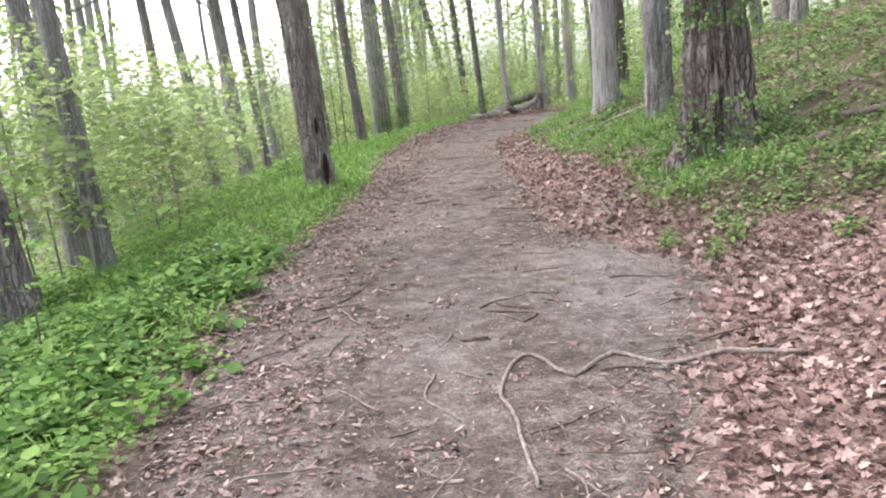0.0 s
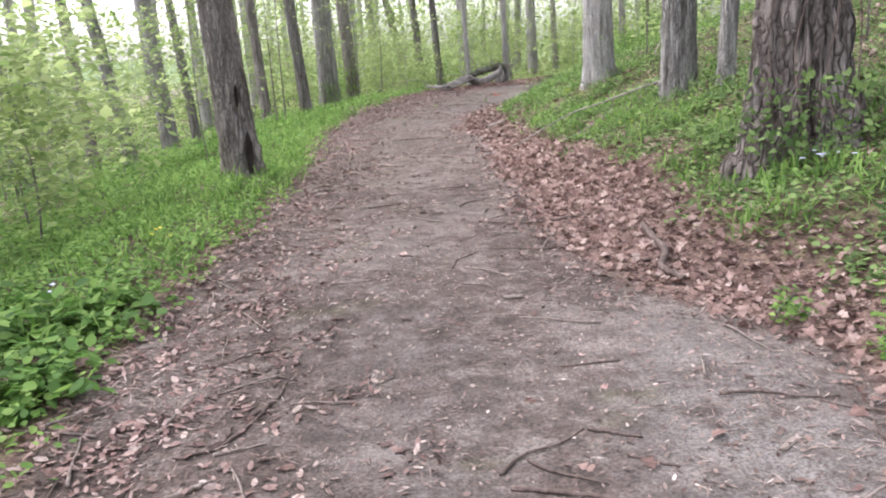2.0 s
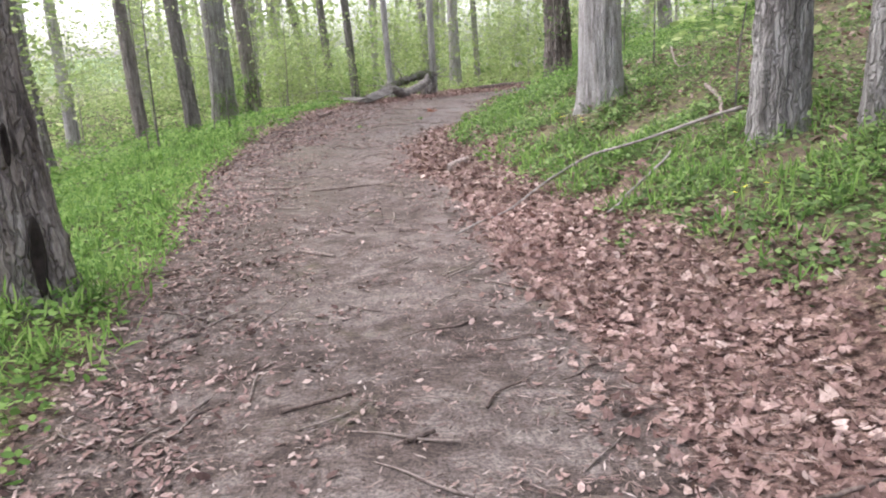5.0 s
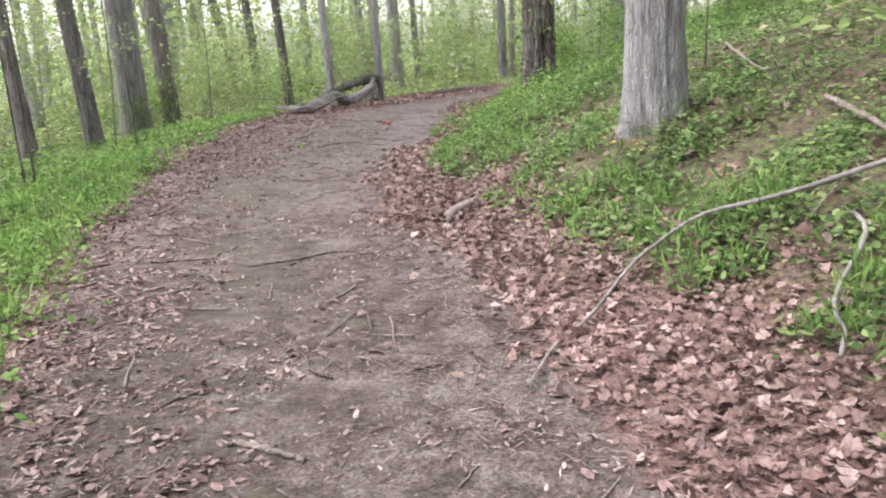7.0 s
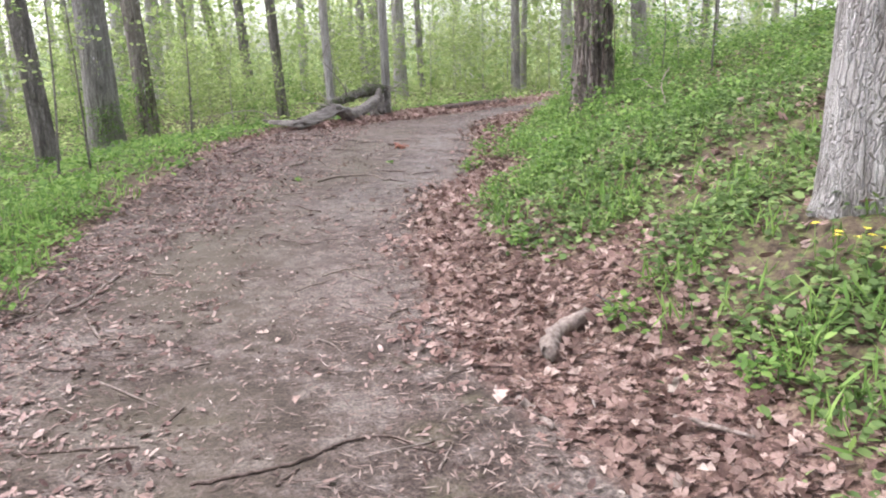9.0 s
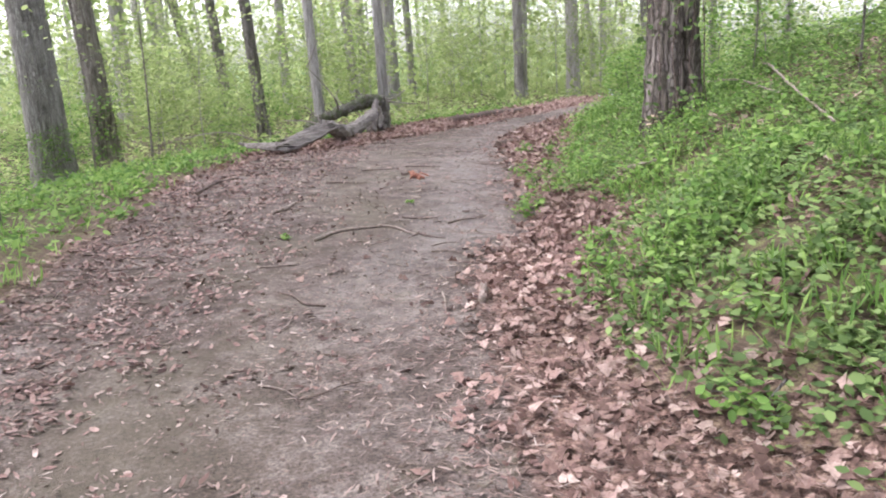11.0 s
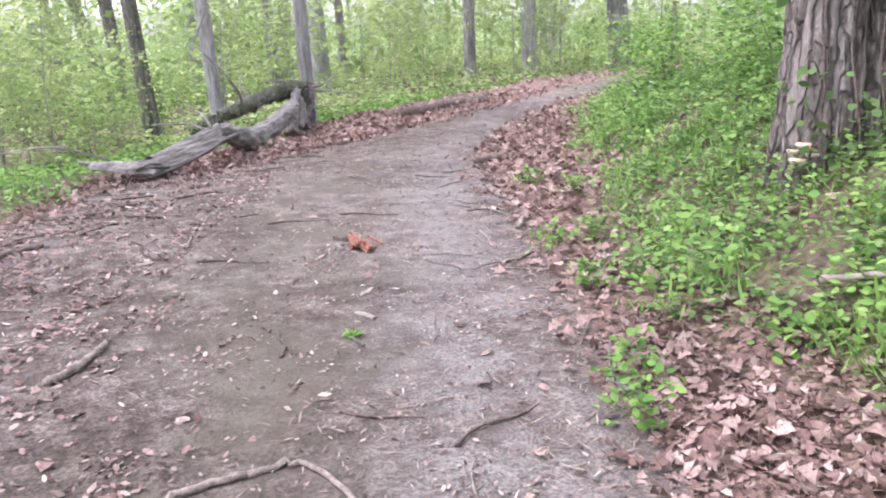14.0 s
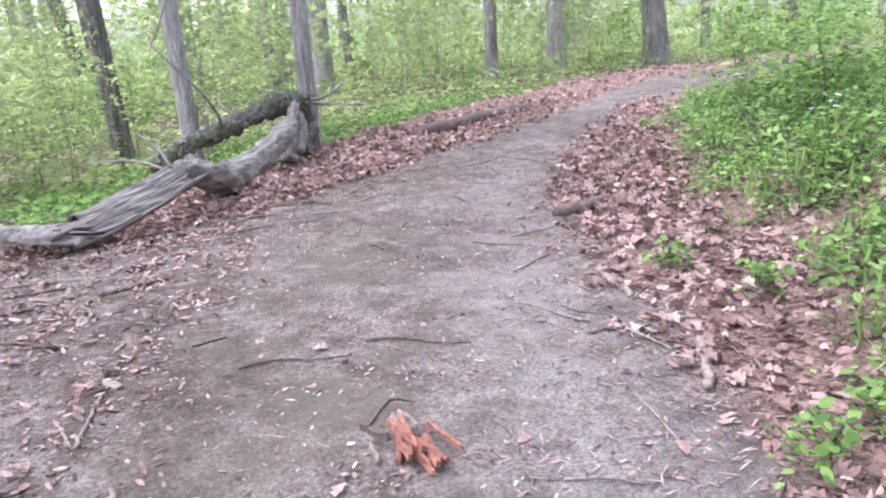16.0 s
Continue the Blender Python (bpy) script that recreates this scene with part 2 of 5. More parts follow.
TRAIL_RIGHT = line("1.1,-40 1,3.2 1.3,4.1 1.6,5 1.95,6 2.05,6.8 1.8,7.4 1.4,7.9 1.15,9 1.2,11.6 1.08,13 1.2,14.1 1.34,15.7 1.1,17.3 1.3,19.2 1.85,21.3 2.2,22 2.8,22.6 3.05,23.4 3.55,24.9 4.05,26.3 4.25,27.1 5.0,29 5.85,30.3 6.7,31.6 9.4,34.4 14.5,36.9 23,39.6 60,50")
LITTER_LEFT = line("-1.35,-40 -1.42,3.6 -1.46,5.2 -1.6,7 -1.42,10.2 -1.27,13.9 -1.45,17.9 -1.2,21 -0.6,24.4 -0.15,27 0.9,29.2 1.6,30.2 3.4,33 5,34.8 7.8,37.5 13.6,41.4 16.7,42.2 24,44.5 60,55")
LITTER_RIGHT = line("6.5,-40 5.5,0 4.6,5 3.3,7.0 2.65,7.5 2.25,8.4 2.3,9.4 2.42,10.4 2.45,11.6 2.3,12.8 2.25,13.4 2.45,14.1 2.3,14.7 2.0,15.3 2.1,16.2 2.3,17.1 2.5,18.2 2.2,18.9 1.98,19.3 2.2,20.1 2.62,20.8 2.85,21.4 3.45,21.8 3.7,22.4 3.55,23.2 3.75,24.0 4.3,25.4 5.3,26.7 5.6,27.9 7.6,31.2 10,34 15,36.3 24,39 60,49")


def beyond(poly, p):
    """Distance from a line of the plan: positive to the left of its direction."""
    best = np.full(len(p), 1e9)
    sign = np.ones(len(p))
    for a, b in zip(poly[:-1], poly[1:]):
        d = b - a
        t = np.clip(((p - a) @ d) / (d @ d), 0, 1)
        q = p - (a + t[:, None] * d)
        r = np.hypot(q[:, 0], q[:, 1])
        s = np.sign(d[0] * (p[:, 1] - a[1]) - d[1] * (p[:, 0] - a[0]))
        near = r < best - 1e-6
        best[near] = r[near]
        sign[near] = s[near]
    return best * np.where(sign == 0, 1, sign)


def waves(x, y, scale, seed):
    """A cheap smooth unevenness between about -1 and 1."""
    r = np.random.RandomState(seed)
    out = np.zeros_like(x)
    for k in range(7):
        a, ph, f = r.uniform(0, 2 * math.pi), r.uniform(0, 6.28), r.uniform(0.6, 1.8) / scale
        out += np.sin((x * math.cos(a) + y * math.sin(a)) * f * 6.28 + ph)
    return out / 3.5


def soft(d, start, width):
    """Zero below start, then a straight rise of 1 per metre, rounded over width."""
    t = (d - start) / width
    return width * np.log1p(np.exp(np.clip(t, -40, 40))) * (t < 40) + (d - start) * (t >= 40)


def height(x, y):
    x, y = np.atleast_1d(np.asarray(x, float)), np.atleast_1d(np.asarray(y, float))
    p = np.stack([x, y], 1)
    right = -beyond(TRAIL_RIGHT, p)
    left = beyond(TRAIL_LEFT, p)
    z = np.full(len(x), -0.385)
    bank = np.clip(soft(np.clip(right, -5, 40), 0.62, 0.25), 0, 30)
    z += 7.0 * (1 - np.exp(-bank / 17.0)) * (1 / (1 + np.exp((y - 31 - 0.45 * (x - 6)) / 4.0)) * 0.8 + 0.2)
    swell = np.clip((right - 0.5) / 1.6, 0, 1)
    z += 0.26 * swell * swell * (3 - 2 * swell) * np.exp(-((y - 24.0) / 4.5) ** 2)
    fall = np.clip(soft(np.clip(left, -5, 60), 0.9, 0.3), 0, 60)
    steep = 0.19 / (1 + np.exp((y - 36) / 5.0)) + 0.035
    z -= np.minimum(steep * fall, 9.0)
    off = np.clip(np.maximum(right, left), 0, 1)
    z += 0.012 * waves(x, y, 1.3, 3) + (0.02 + 0.05 * off) * waves(x, y, 3.1, 5) * np.clip(off + 0.3, 0, 1) + 0.05 * off * np.exp(-np.abs(left - 0.5) * 2) * (left > 0)
    return z


def ground_at(x, y):
    return float(height([x], [y])[0])


def graded(lo, hi, step, reach, grow=1.16):
    mid = list(np.arange(lo, hi + step / 2, step))
    up, dn, s = [hi], [lo], step
    while up[-1] < reach:
        s *= grow
        up.append(up[-1] + s)
        dn.append(dn[-1] - s)
    return np.array(sorted(dn[1:]) + mid + up[1:])


def mesh_from(name, verts, faces, material, smooth=True):
    me = bpy.data.meshes.new(name)
    me.from_pydata([tuple(v) for v in verts], [], faces)
    me.materials.append(material)
    if smooth:
        me.polygons.foreach_set("use_smooth", np.ones(len(me.polygons), bool))
    me.update()
    return me


def grid_mesh(name, verts, quads, material):
    """A mesh out of arrays: vertices (n, 3) and quads (m, 4)."""
    me = bpy.data.meshes.new(name)
    k = quads.shape[1]
    me.vertices.add(len(verts))
    me.vertices.foreach_set("co", np.asarray(verts, np.float32).ravel())
    me.loops.add(quads.size)
    me.loops.foreach_set("vertex_index", quads.astype(np.int32).ravel())
    me.polygons.add(len(quads))
    me.polygons.foreach_set("loop_start", np.arange(0, quads.size, k, dtype=np.int32))
    me.polygons.foreach_set("use_smooth", np.ones(len(quads), bool))
    me.materials.append(material)
    me.update(calc_edges=True)
    me.validate()
    return me


def build_ground():
    xs, ys = graded(-5.5, 9.0, 0.11, 1600), graded(0.5, 42.0, 0.13, 1600)
    X, Y = np.meshgrid(xs, ys)
    x, y = X.ravel(), Y.ravel()
    z = height(x, y)
    nx, ny = len(xs), len(ys)
    i = (np.arange(ny - 1)[:, None] * nx + np.arange(nx - 1)[None]).ravel()
    me = grid_mesh("ground", np.stack([x, y, z], 1), np.stack([i, i + 1, i + nx + 1, i + nx], 1), GROUND)
    p = np.stack([x, y], 1)
    inside = np.minimum(-beyond(TRAIL_LEFT, p), beyond(TRAIL_RIGHT, p))
    lit = np.minimum(-beyond(LITTER_LEFT, p), beyond(LITTER_RIGHT, p))
    right = beyond(TRAIL_RIGHT, p)
    worn = np.exp(-((right - 0.55) / 0.42) ** 2) * (1 / (1 + np.exp(-np.clip(y - 21.5, -30, 30) / 0.8))) * (1 / (1 + np.exp(np.clip(y - 30, -40, 40) / 1.5))) + np.exp(-((x - 1.35) / 0.5) ** 2 - ((y - 6.1) / 1.3) ** 2) + 0.3 * np.exp(-((x - 0.0) / 0.5) ** 2 - ((y - 6.0) / 2.2) ** 2)
    wet = np.exp(-((right - 1.5) / 0.6) ** 2) * (1 / (1 + np.exp(-np.clip(y - 15, -40, 40) / 1.5)))
    for nm, v in (("gravel", worn), ("damp", wet), ("trail", 1 / (1 + np.exp(-np.clip(inside, -4, 4) / 0.12))), ("litter", 1 / (1 + np.exp(-np.clip(lit, -6, 6) / 0.18)) + 0.25 * (waves(x, y, 2.2, 9) > 0.75)), ("far", np.clip((np.hypot(x, y - 20) - 60) / 60, 0, 1))):
        a = me.attributes.new(nm, "FLOAT", "POINT")
        a.data.foreach_set("value", np.clip(v, 0, 1).astype(np.float32))
    return tagged(new("ground", me), "forest ground with a bare dirt footpath climbing gently between leafy banks", "ground", kind="structure")


build_ground()


# ---- builders ----
def part(name, me, parent, label=""):
    ob = new(name, me)
    ob.parent = parent
    if label:
        ob["label"] = label
    return ob


def root(name, at, label, category, group="", rz=0.0, kind=""):
    ob = new(name)
    ob.empty_display_size = 0.2
    ob.matrix_basis = pose(*at, 0, 0, rz)
    return tagged(ob, label, category, group, kind)


def tube(path, radii, sides=8, rough=0.0, seed=0, lobes=None, caps=True, freq=3.0):
    """Vertices and faces of a tapering tube along a path; rough: share of the radius by which it is uneven."""
    path = [Vector(p) for p in path]
    verts, faces = [], []
    up = Vector((0.31, 0.17, 0.94)) if abs((path[-1] - path[0]).normalized().z) < 0.8 else Vector((1, 0.1, 0))
    off = Vector((seed * 7.3, seed * 3.1, seed * 1.7))
    for i, (p, r) in enumerate(zip(path, radii)):
        d = (path[min(i + 1, len(path) - 1)] - path[max(i - 1, 0)]).normalized()
        s = d.cross(up).normalized()
        t = s.cross(d)
        for k in range(sides):
            a = 2 * math.pi * k / sides
            w = s * math.cos(a) + t * math.sin(a)
            f = 1.0
            if rough:
                q = Vector((math.cos(a) * freq, math.sin(a) * freq, i * 0.35 * freq / 3)) + off
                f += rough * noise.noise(q) * 1.6
            if lobes:
                f += lobes(i, a)
            verts.append(p + w * r * f)
    for i in range(len(path) - 1):
        for k in range(sides):
            a, b = i * sides + k, i * sides + (k + 1) % sides
            faces.append((a, b, b + sides, a + sides))
    if caps:
        faces.append(tuple(reversed(range(sides))))
        faces.append(tuple(range((len(path) - 1) * sides, len(path) * sides)))
    return verts, faces


def joined(pieces):
    verts, faces = [], []
    for v, f in pieces:
        o = len(verts)
        verts += v
        faces += [tuple(i + o for i in g) for g in f]
    return verts, faces


def bend(points, n):
    """A smooth run of n points through a few given ones."""
    pts = [Vector(p) for p in points]
    pts = [pts[0] * 2 - pts[1]] + pts + [pts[-1] * 2 - pts[-2]]
    out = []
    for j in range(n):
        u = j / (n - 1) * (len(pts) - 3)
        i = min(int(u), len(pts) - 4)
        t = u - i
        a, b, c, d = pts[i:i + 4]
        out.append(0.5 * ((2 * b) + (c - a) * t + (2 * a - 5 * b + 4 * c - d) * t * t + (3 * b - a - 3 * c + d) * t ** 3))
    return out


SHAPES = {
    "oval": ([(0, 0, 0), (0.32, 0.3, 0.05), (0.3, 0.66, 0.05), (0, 1, -0.08), (-0.3, 0.66, 0.05), (-0.32, 0.3, 0.05)], [(0, 1, 2, 3), (0, 3, 4, 5)]),
    "leaf": ([(0, 0, 0), (0.3, 0.45, 0.06), (0, 1, -0.1), (-0.3, 0.45, 0.06)], [(0, 1, 2, 3)]),
    "strip": ([(0, 0, 0), (0.06, 0.35, 0.03), (0.02, 1, 0), (-0.05, 0.6, 0.03)], [(0, 1, 2, 3)]),
    "flake": ([(0, 0, 0), (0.2, 0.12, 0.05), (0.27, 0.6, 0.02), (0.08, 1, 0.07), (-0.14, 0.82, 0.03), (-0.19, 0.3, 0.07)], [(0, 1, 2, 3), (0, 3, 4, 5)]),
    "blade": ([(0, 0, 0), (0.2, 0.4, 0.05), (0, 1, -0.12), (-0.2, 0.4, 0.05)], [(0, 1, 2, 3)]),
    "oak": ([(0, 0, 0), (0.14, 0.2, 0.04), (0.34, 0.42, 0.13), (0.2, 0.52, 0.03), (0.36, 0.74, 0.12), (0.14, 0.82, 0.02), (0, 1, 0.1), (-0.14, 0.82, 0.02), (-0.36, 0.74, 0.12), (-0.2, 0.52, 0.03), (-0.34, 0.42, 0.13), (-0.14, 0.2, 0.04)],
            [(0, 1, 10, 11), (1, 2, 3, 10), (3, 9, 10, 10), (3, 4, 5, 9), (5, 7, 8, 9), (5, 6, 7, 7)]),
}


def leaf_mesh(name, shape, at, size, rs, material, flat=0.5, curl=1.0, yaw=None, lift=0.0):
    """Many leaves in one mesh. at: (n, 3) places; flat: 0 lies level, 1 turns any way."""
    at = np.asarray(at, float)
    n = len(at)
    base, quads = SHAPES[shape]
    base = np.array(base, float)
    v = np.repeat(base[None], n, 0)
    v[:, :, 2] *= (curl * rs.uniform(-0.6, 1.6, n))[:, None]
    v[:, :, 0] *= rs.uniform(0.75, 1.2, n)[:, None]
    v *= np.asarray(size).reshape(-1, 1, 1) if np.ndim(size) else size
    tilt, roll = rs.normal(0, 1, n) * flat + lift, rs.normal(0, 1, n) * flat
    yaw = rs.uniform(0, 2 * math.pi, n) if yaw is None else yaw
    ct, st, cr, sr, cy, sy = np.cos(tilt), np.sin(tilt), np.cos(roll), np.sin(roll), np.cos(yaw), np.sin(yaw)
    x, y, z = v[:, :, 0].copy(), v[:, :, 1].copy(), v[:, :, 2].copy()
    x, z = x * cr[:, None] + z * sr[:, None], -x * sr[:, None] + z * cr[:, None]
    y, z = y * ct[:, None] - z * st[:, None], y * st[:, None] + z * ct[:, None]
    x, y = x * cy[:, None] - y * sy[:, None], x * sy[:, None] + y * cy[:, None]
    v = np.stack([x, y, z], 2) + at[:, None, :]
    m = len(base)
    four = np.array([q for q in quads if len(set(q)) == 4])
    f = (four[None] + (np.arange(n) * m)[:, None, None]).reshape(-1, 4)
    return grid_mesh(name, v.reshape(-1, 3), f, material)


def crown_points(rs, tips, count, spread):
    tips = np.array([tuple(t) for t in tips])
    pick = rs.randint(0, len(tips), count)
    return tips[pick] + rs.normal(0, 1, (count, 3)) * np.array([spread, spread, spread * 0.7])


def tree(at, r, tall, lean=(0.0, 0.0), bark=None, label="", seed=1, flare=1.5, sides=14, ridges=0.0, crown=900, bow=0.0, first=0.45, limbs=6, sprays=0, name="tree", leaf=None, lobes=0.0):
    """A forest tree: trunk with a flared foot, limbs, and a loose crown. lean: metres sideways per metre of height."""
    rs = np.random.RandomState(seed)
    x, y = at
    z = min(ground_at(x + 1.15 * r * flare * math.cos(q), y + 1.15 * r * flare * math.sin(q)) for q in np.arange(0, 6.28, 0.7))
    top = root(name, (x, y, z), label or "tall forest tree with rough bark and young spring leaves", "tree", "forest trees")
    n = 84 if ridges > 0.1 else 40 if ridges else 16
    hs = tall * (np.linspace(0, 1, n) ** (2.6 if ridges > 0.1 else 1.8))
    path, radii = [], []
    for i, h in enumerate(hs):
        u = h / tall
        path.append((lean[0] * h + bow * math.sin(u * 9 + seed) * 0.3 * u, lean[1] * h + bow * math.cos(u * 7 + seed) * 0.2 * u, h if i else -0.2))
        radii.append(r * (1 - 0.72 * u) * (1 + (flare - 1) * math.exp(-h / (1.4 * r + 0.12))) + 0.02)
    ph = rs.uniform(0, 6.28, 4)
    nl = rs.randint(4, 7)

    def shape(i, a):
        h = hs[i]
        f = (0.16 + lobes) * (flare - 1) * math.exp(-h / (2.0 * r + 0.1)) * math.cos(nl * a + ph[0]) + 0.05 * math.cos(2 * a + ph[1]) + 0.03 * math.cos(3 * a + ph[2])
        if ridges:
            f += ridges * noise.ridged_multi_fractal(Vector((math.cos(a) * 4.6, math.sin(a) * 4.6, h * 1.5 + seed + 0.4 * noise.noise(Vector((a, h * 3, 1.0))))), 0.9, 2.1, 3, 0.9, 1.9) - ridges
        return f
    bark = bark or BARK_GREY
    part("trunk", mesh_from("trunk", *tube(path, radii, sides, 0.05, seed, shape), bark), top)
    tips = []
    for k in range(limbs):
        u = first + (0.95 - first) * (k + 0.3) / limbs
        h = tall * u
        b = Vector((lean[0] * h, lean[1] * h, h))
        a = k * 2.4 + rs.uniform(-0.5, 0.5)
        ln = tall * rs.uniform(0.16, 0.3) * (1.25 - u * 0.6)
        d = Vector((math.cos(a), math.sin(a), rs.uniform(0.35, 0.9)))
        e = b + d * ln
        mid = b + d * ln * 0.5 + Vector((rs.uniform(-0.4, 0.4), rs.uniform(-0.4, 0.4), -0.06 * ln))
        lp = bend([b, mid, e], 7)
        pieces = [tube(lp, np.linspace(r * 0.34, 0.02, 7), 6, 0.05, seed + k)]
        for q in range(3):
            s0 = lp[3 + q]
            e2 = s0 + Vector((rs.uniform(-1, 1), rs.uniform(-1, 1), rs.uniform(0.1, 0.9))) * ln * 0.4
            pieces.append(tube([s0, (s0 + e2) / 2 + Vector((0, 0, 0.08)), e2], (r * 0.12, r * 0.07, 0.012), 4))
            tips += [e2, (s0 + e2) / 2]
        part("limb", mesh_from("limb", *joined(pieces), bark), top)
        tips += [e, lp[4]]
    if crown:
        pts = crown_points(rs, tips, crown, tall * 0.05)
        part("crown", leaf_mesh("crown", "leaf", pts, rs.uniform(0.12, 0.3, crown), rs, leaf or CANOPY, 0.7), top, "loose crown of young yellow-green leaves")
    return top


def stem_sprays(rs, tall, n_limbs, reach, up=0.35, low=0.3):
    """Branch lines of a sapling as lists of points."""
    out = []
    for k in range(n_limbs):
        h = tall * (low + (1 - low) * (k + rs.uniform(0, 0.8)) / n_limbs)
        a = k * 2.4 + rs.uniform(-0.6, 0.6)
        ln = reach * rs.uniform(0.5, 1.0) * (1.15 - 0.6 * h / tall)
        b = Vector((0, 0, h))
        e = b + Vector((math.cos(a) * ln, math.sin(a) * ln, ln * rs.uniform(0.05, up)))
        out.append([b, (b + e) / 2 + Vector((0, 0, 0.1 * ln)), e])
    return out


def sapling(name, tall, r, n_limbs, reach, leaves, size, seed, leaf, bark, label, category="sapling", low=0.25, flat=0.35, at=(0, 0, 0), group="understory saplings", shape="leaf"):
    rs = np.random.RandomState(seed)
    top = root(name, at, label, category, group)
    w = rs.uniform(-0.25, 0.25, 4)
    sp = bend([(0, 0, -0.1), (w[0] * 0.3, w[1] * 0.3, tall * 0.4), (w[2] * 0.5, w[3] * 0.5, tall)], 8)
    part("stem", mesh_from("stem", *tube(sp, np.linspace(r, 0.006, 8), 6, 0.06, seed), bark), top)
    br = stem_sprays(rs, tall, n_limbs, reach, 0.35, low)
    pts = []
    pieces = []
    for b in br:
        pieces.append(tube(b, (r * 0.35, r * 0.22, 0.003), 4))
        for _ in range(max(3, leaves // n_limbs)):
            t = rs.uniform(0.25, 1.05)
            q = b[0].lerp(b[2], t) + Vector((0, 0, 0.1 * reach * math.sin(math.pi * min(t, 1)) * 0.5))
            s = reach * 0.22
            pts.append((q.x + rs.normal(0, s), q.y + rs.normal(0, s), q.z + rs.normal(0, s * 0.35)))
    tagged(part("branchwork", mesh_from("branchwork", *joined(pieces), bark), top), kind="stuff")
    part("foliage", leaf_mesh("foliage", shape, pts, rs.uniform(0.6, 1.3, len(pts)) * size, rs, leaf, flat), top)
    return top


# ---- the trees beside the path ----
tree((-1.85, 12.75), 0.2, 17, (-0.06, 0.02), BARK_BROWN, "brown-barked tree with a rotten hollow at its foot", 11, 1.4, 90, 0.16, 1200)
oak = tree((3.3, 9.75), 0.33, 21, (-0.03, 0.03), BARK_OAK, "stout old tree with shaggy furrowed bark, ivy at foot", 12, 2.05, 130, 0.3, 1600, lobes=0.12)
grey_tree = tree((3.45, 17.25), 0.225, 19, (-0.02, 0.0), BARK_PALE_HAZY, "smooth grey-barked tree with a dark buttress root on the bank", 13, 1.3, 90, 0.06, 1200)
part("buttress_root", mesh_from("buttress_root", *tube(bend([(0.42, -0.16, -0.15), (0.33, -0.1, 0.12), (0.21, -0.04, 0.42)], 10), np.linspace(0.13, 0.04, 10), 12, 0.2, 4), BARK_DARK), grey_tree, "dark rotting buttress root")
tree((3.6, 13.65), 0.21, 18, (-0.01, 0.02), BARK_GREY, "grey-barked tree with finely furrowed bark on the bank", 14, 1.15, 90, 0.12, 1200)
tree((3.93, 12.95), 0.085, 14, (0.02, 0.0), BARK_GREY, "slim grey-barked tree standing on the ivy-covered bank", 15, 1.25, 18, 0.05, 900)
tree((5.25, 24.5), 0.25, 20, (-0.03, 0.0), BARK_OAK, "furrowed brown tree with pale bracket fungus at its foot", 16, 1.5, 100, 0.22, 1500)
tree((-2.6, 34.0), 0.34, 24, (-0.02, 0.0), BARK_GREY, "massive grey-barked tree below the path edge", 17, 1.3, 36, 0.06, 1600)
tree((-2.95, 29.2), 0.16, 17, (-0.07, 0.0), BARK_DARK, "dark straight-trunked tree on the grassy slope", 18, 1.2, 16, 0.05, 1000)
tree((-1.85, 37.0), 0.25, 20, (-0.06, 0.0), BARK_BROWN, "brown-barked tree standing behind a larger trunk", 19, 1.2, 16, 0.05, 1200)
# these two slim trunks have haze put into their pale bark colour
tree((3.95, 33.3), 0.095, 18, (-0.02, 0.0), BARK_PALE_HAZY, "pale straight grey tree behind the fallen log", 20, 1.3, 28, 0.05, 1000)
tree((2.52, 32.6), 0.08, 15, (-0.04, 0.0), BARK_PALE_HAZY, "slim grey tree with broken lower branches behind the fallen log", 21, 1.2, 20, 0.05, 900)
tree((1.75, 37.4), 0.13, 16, (-0.06, 0.0), BARK_DARK, "slim dark tree leaning a little in the woods", 22, 1.2, 12, 0.0, 900)
tree((-3.95, 9.6), 0.11, 16, (-0.06, 0.0), BARK_GREY, "grey-barked tree leaning outward on the lower slope", 23, 1.2, 18, 0.05, 1000)
tree((-5.4, 12.0), 0.15, 17, (-0.06, 0.0), BARK_GREY, "second grey tree leaning outward on the lower slope", 24, 1.2, 14, 0.04, 1000)
tree((-4.0, 7.75), 0.17, 15, (-0.12, 0.0), BARK_DARK, "dark rough-barked tree leaning outward on the lower slope", 25, 1.25, 20, 0.1, 1000)
tree((-9.4, 28.3), 0.17, 18, (-0.05, 0.0), BARK_BROWN, "slim brown tree on the lower slope", 26, 1.2, 12, 0.0, 900)
tree((-6.3, 22.4), 0.14, 16, (-0.13, 0.0), BARK_GREY, "slim leaning grey tree on the lower slope", 27, 1.2, 12, 0.0, 900)
tree((-6.3, 25.7), 0.2, 18, (-0.06, 0.0), BARK_GREY, "grey-barked tree on the lower slope", 28, 1.2, 14, 0.0, 1000)
tree((-6.0, 27.4), 0.12, 16, (-0.08, 0.0), BARK_DARK, "slim dark tree on the lower slope", 29, 1.2, 12, 0.0, 900)
tree((-4.1, 28.6), 0.14, 16, (-0.05, 0.0), BARK_BROWN, "slim brown tree on the grassy slope", 30, 1.2, 12, 0.0, 900)
tree((8.6, 20.8), 0.34, 20, (0.0, 0.0), BARK_BROWN, "broad brown tree high on the wooded bank", 31, 1.6, 24, 0.1, 1300)
tree((8.1, 19.0), 0.16, 17, (0.02, 0.0), BARK_GREY, "grey tree high on the wooded bank", 32, 1.2, 14, 0.0, 900)
tree((11.5, 22.8), 0.22, 18, (0.0, 0.0), BARK_GREY, "grey tree high on the wooded bank", 33, 1.2, 12, 0.0, 900)
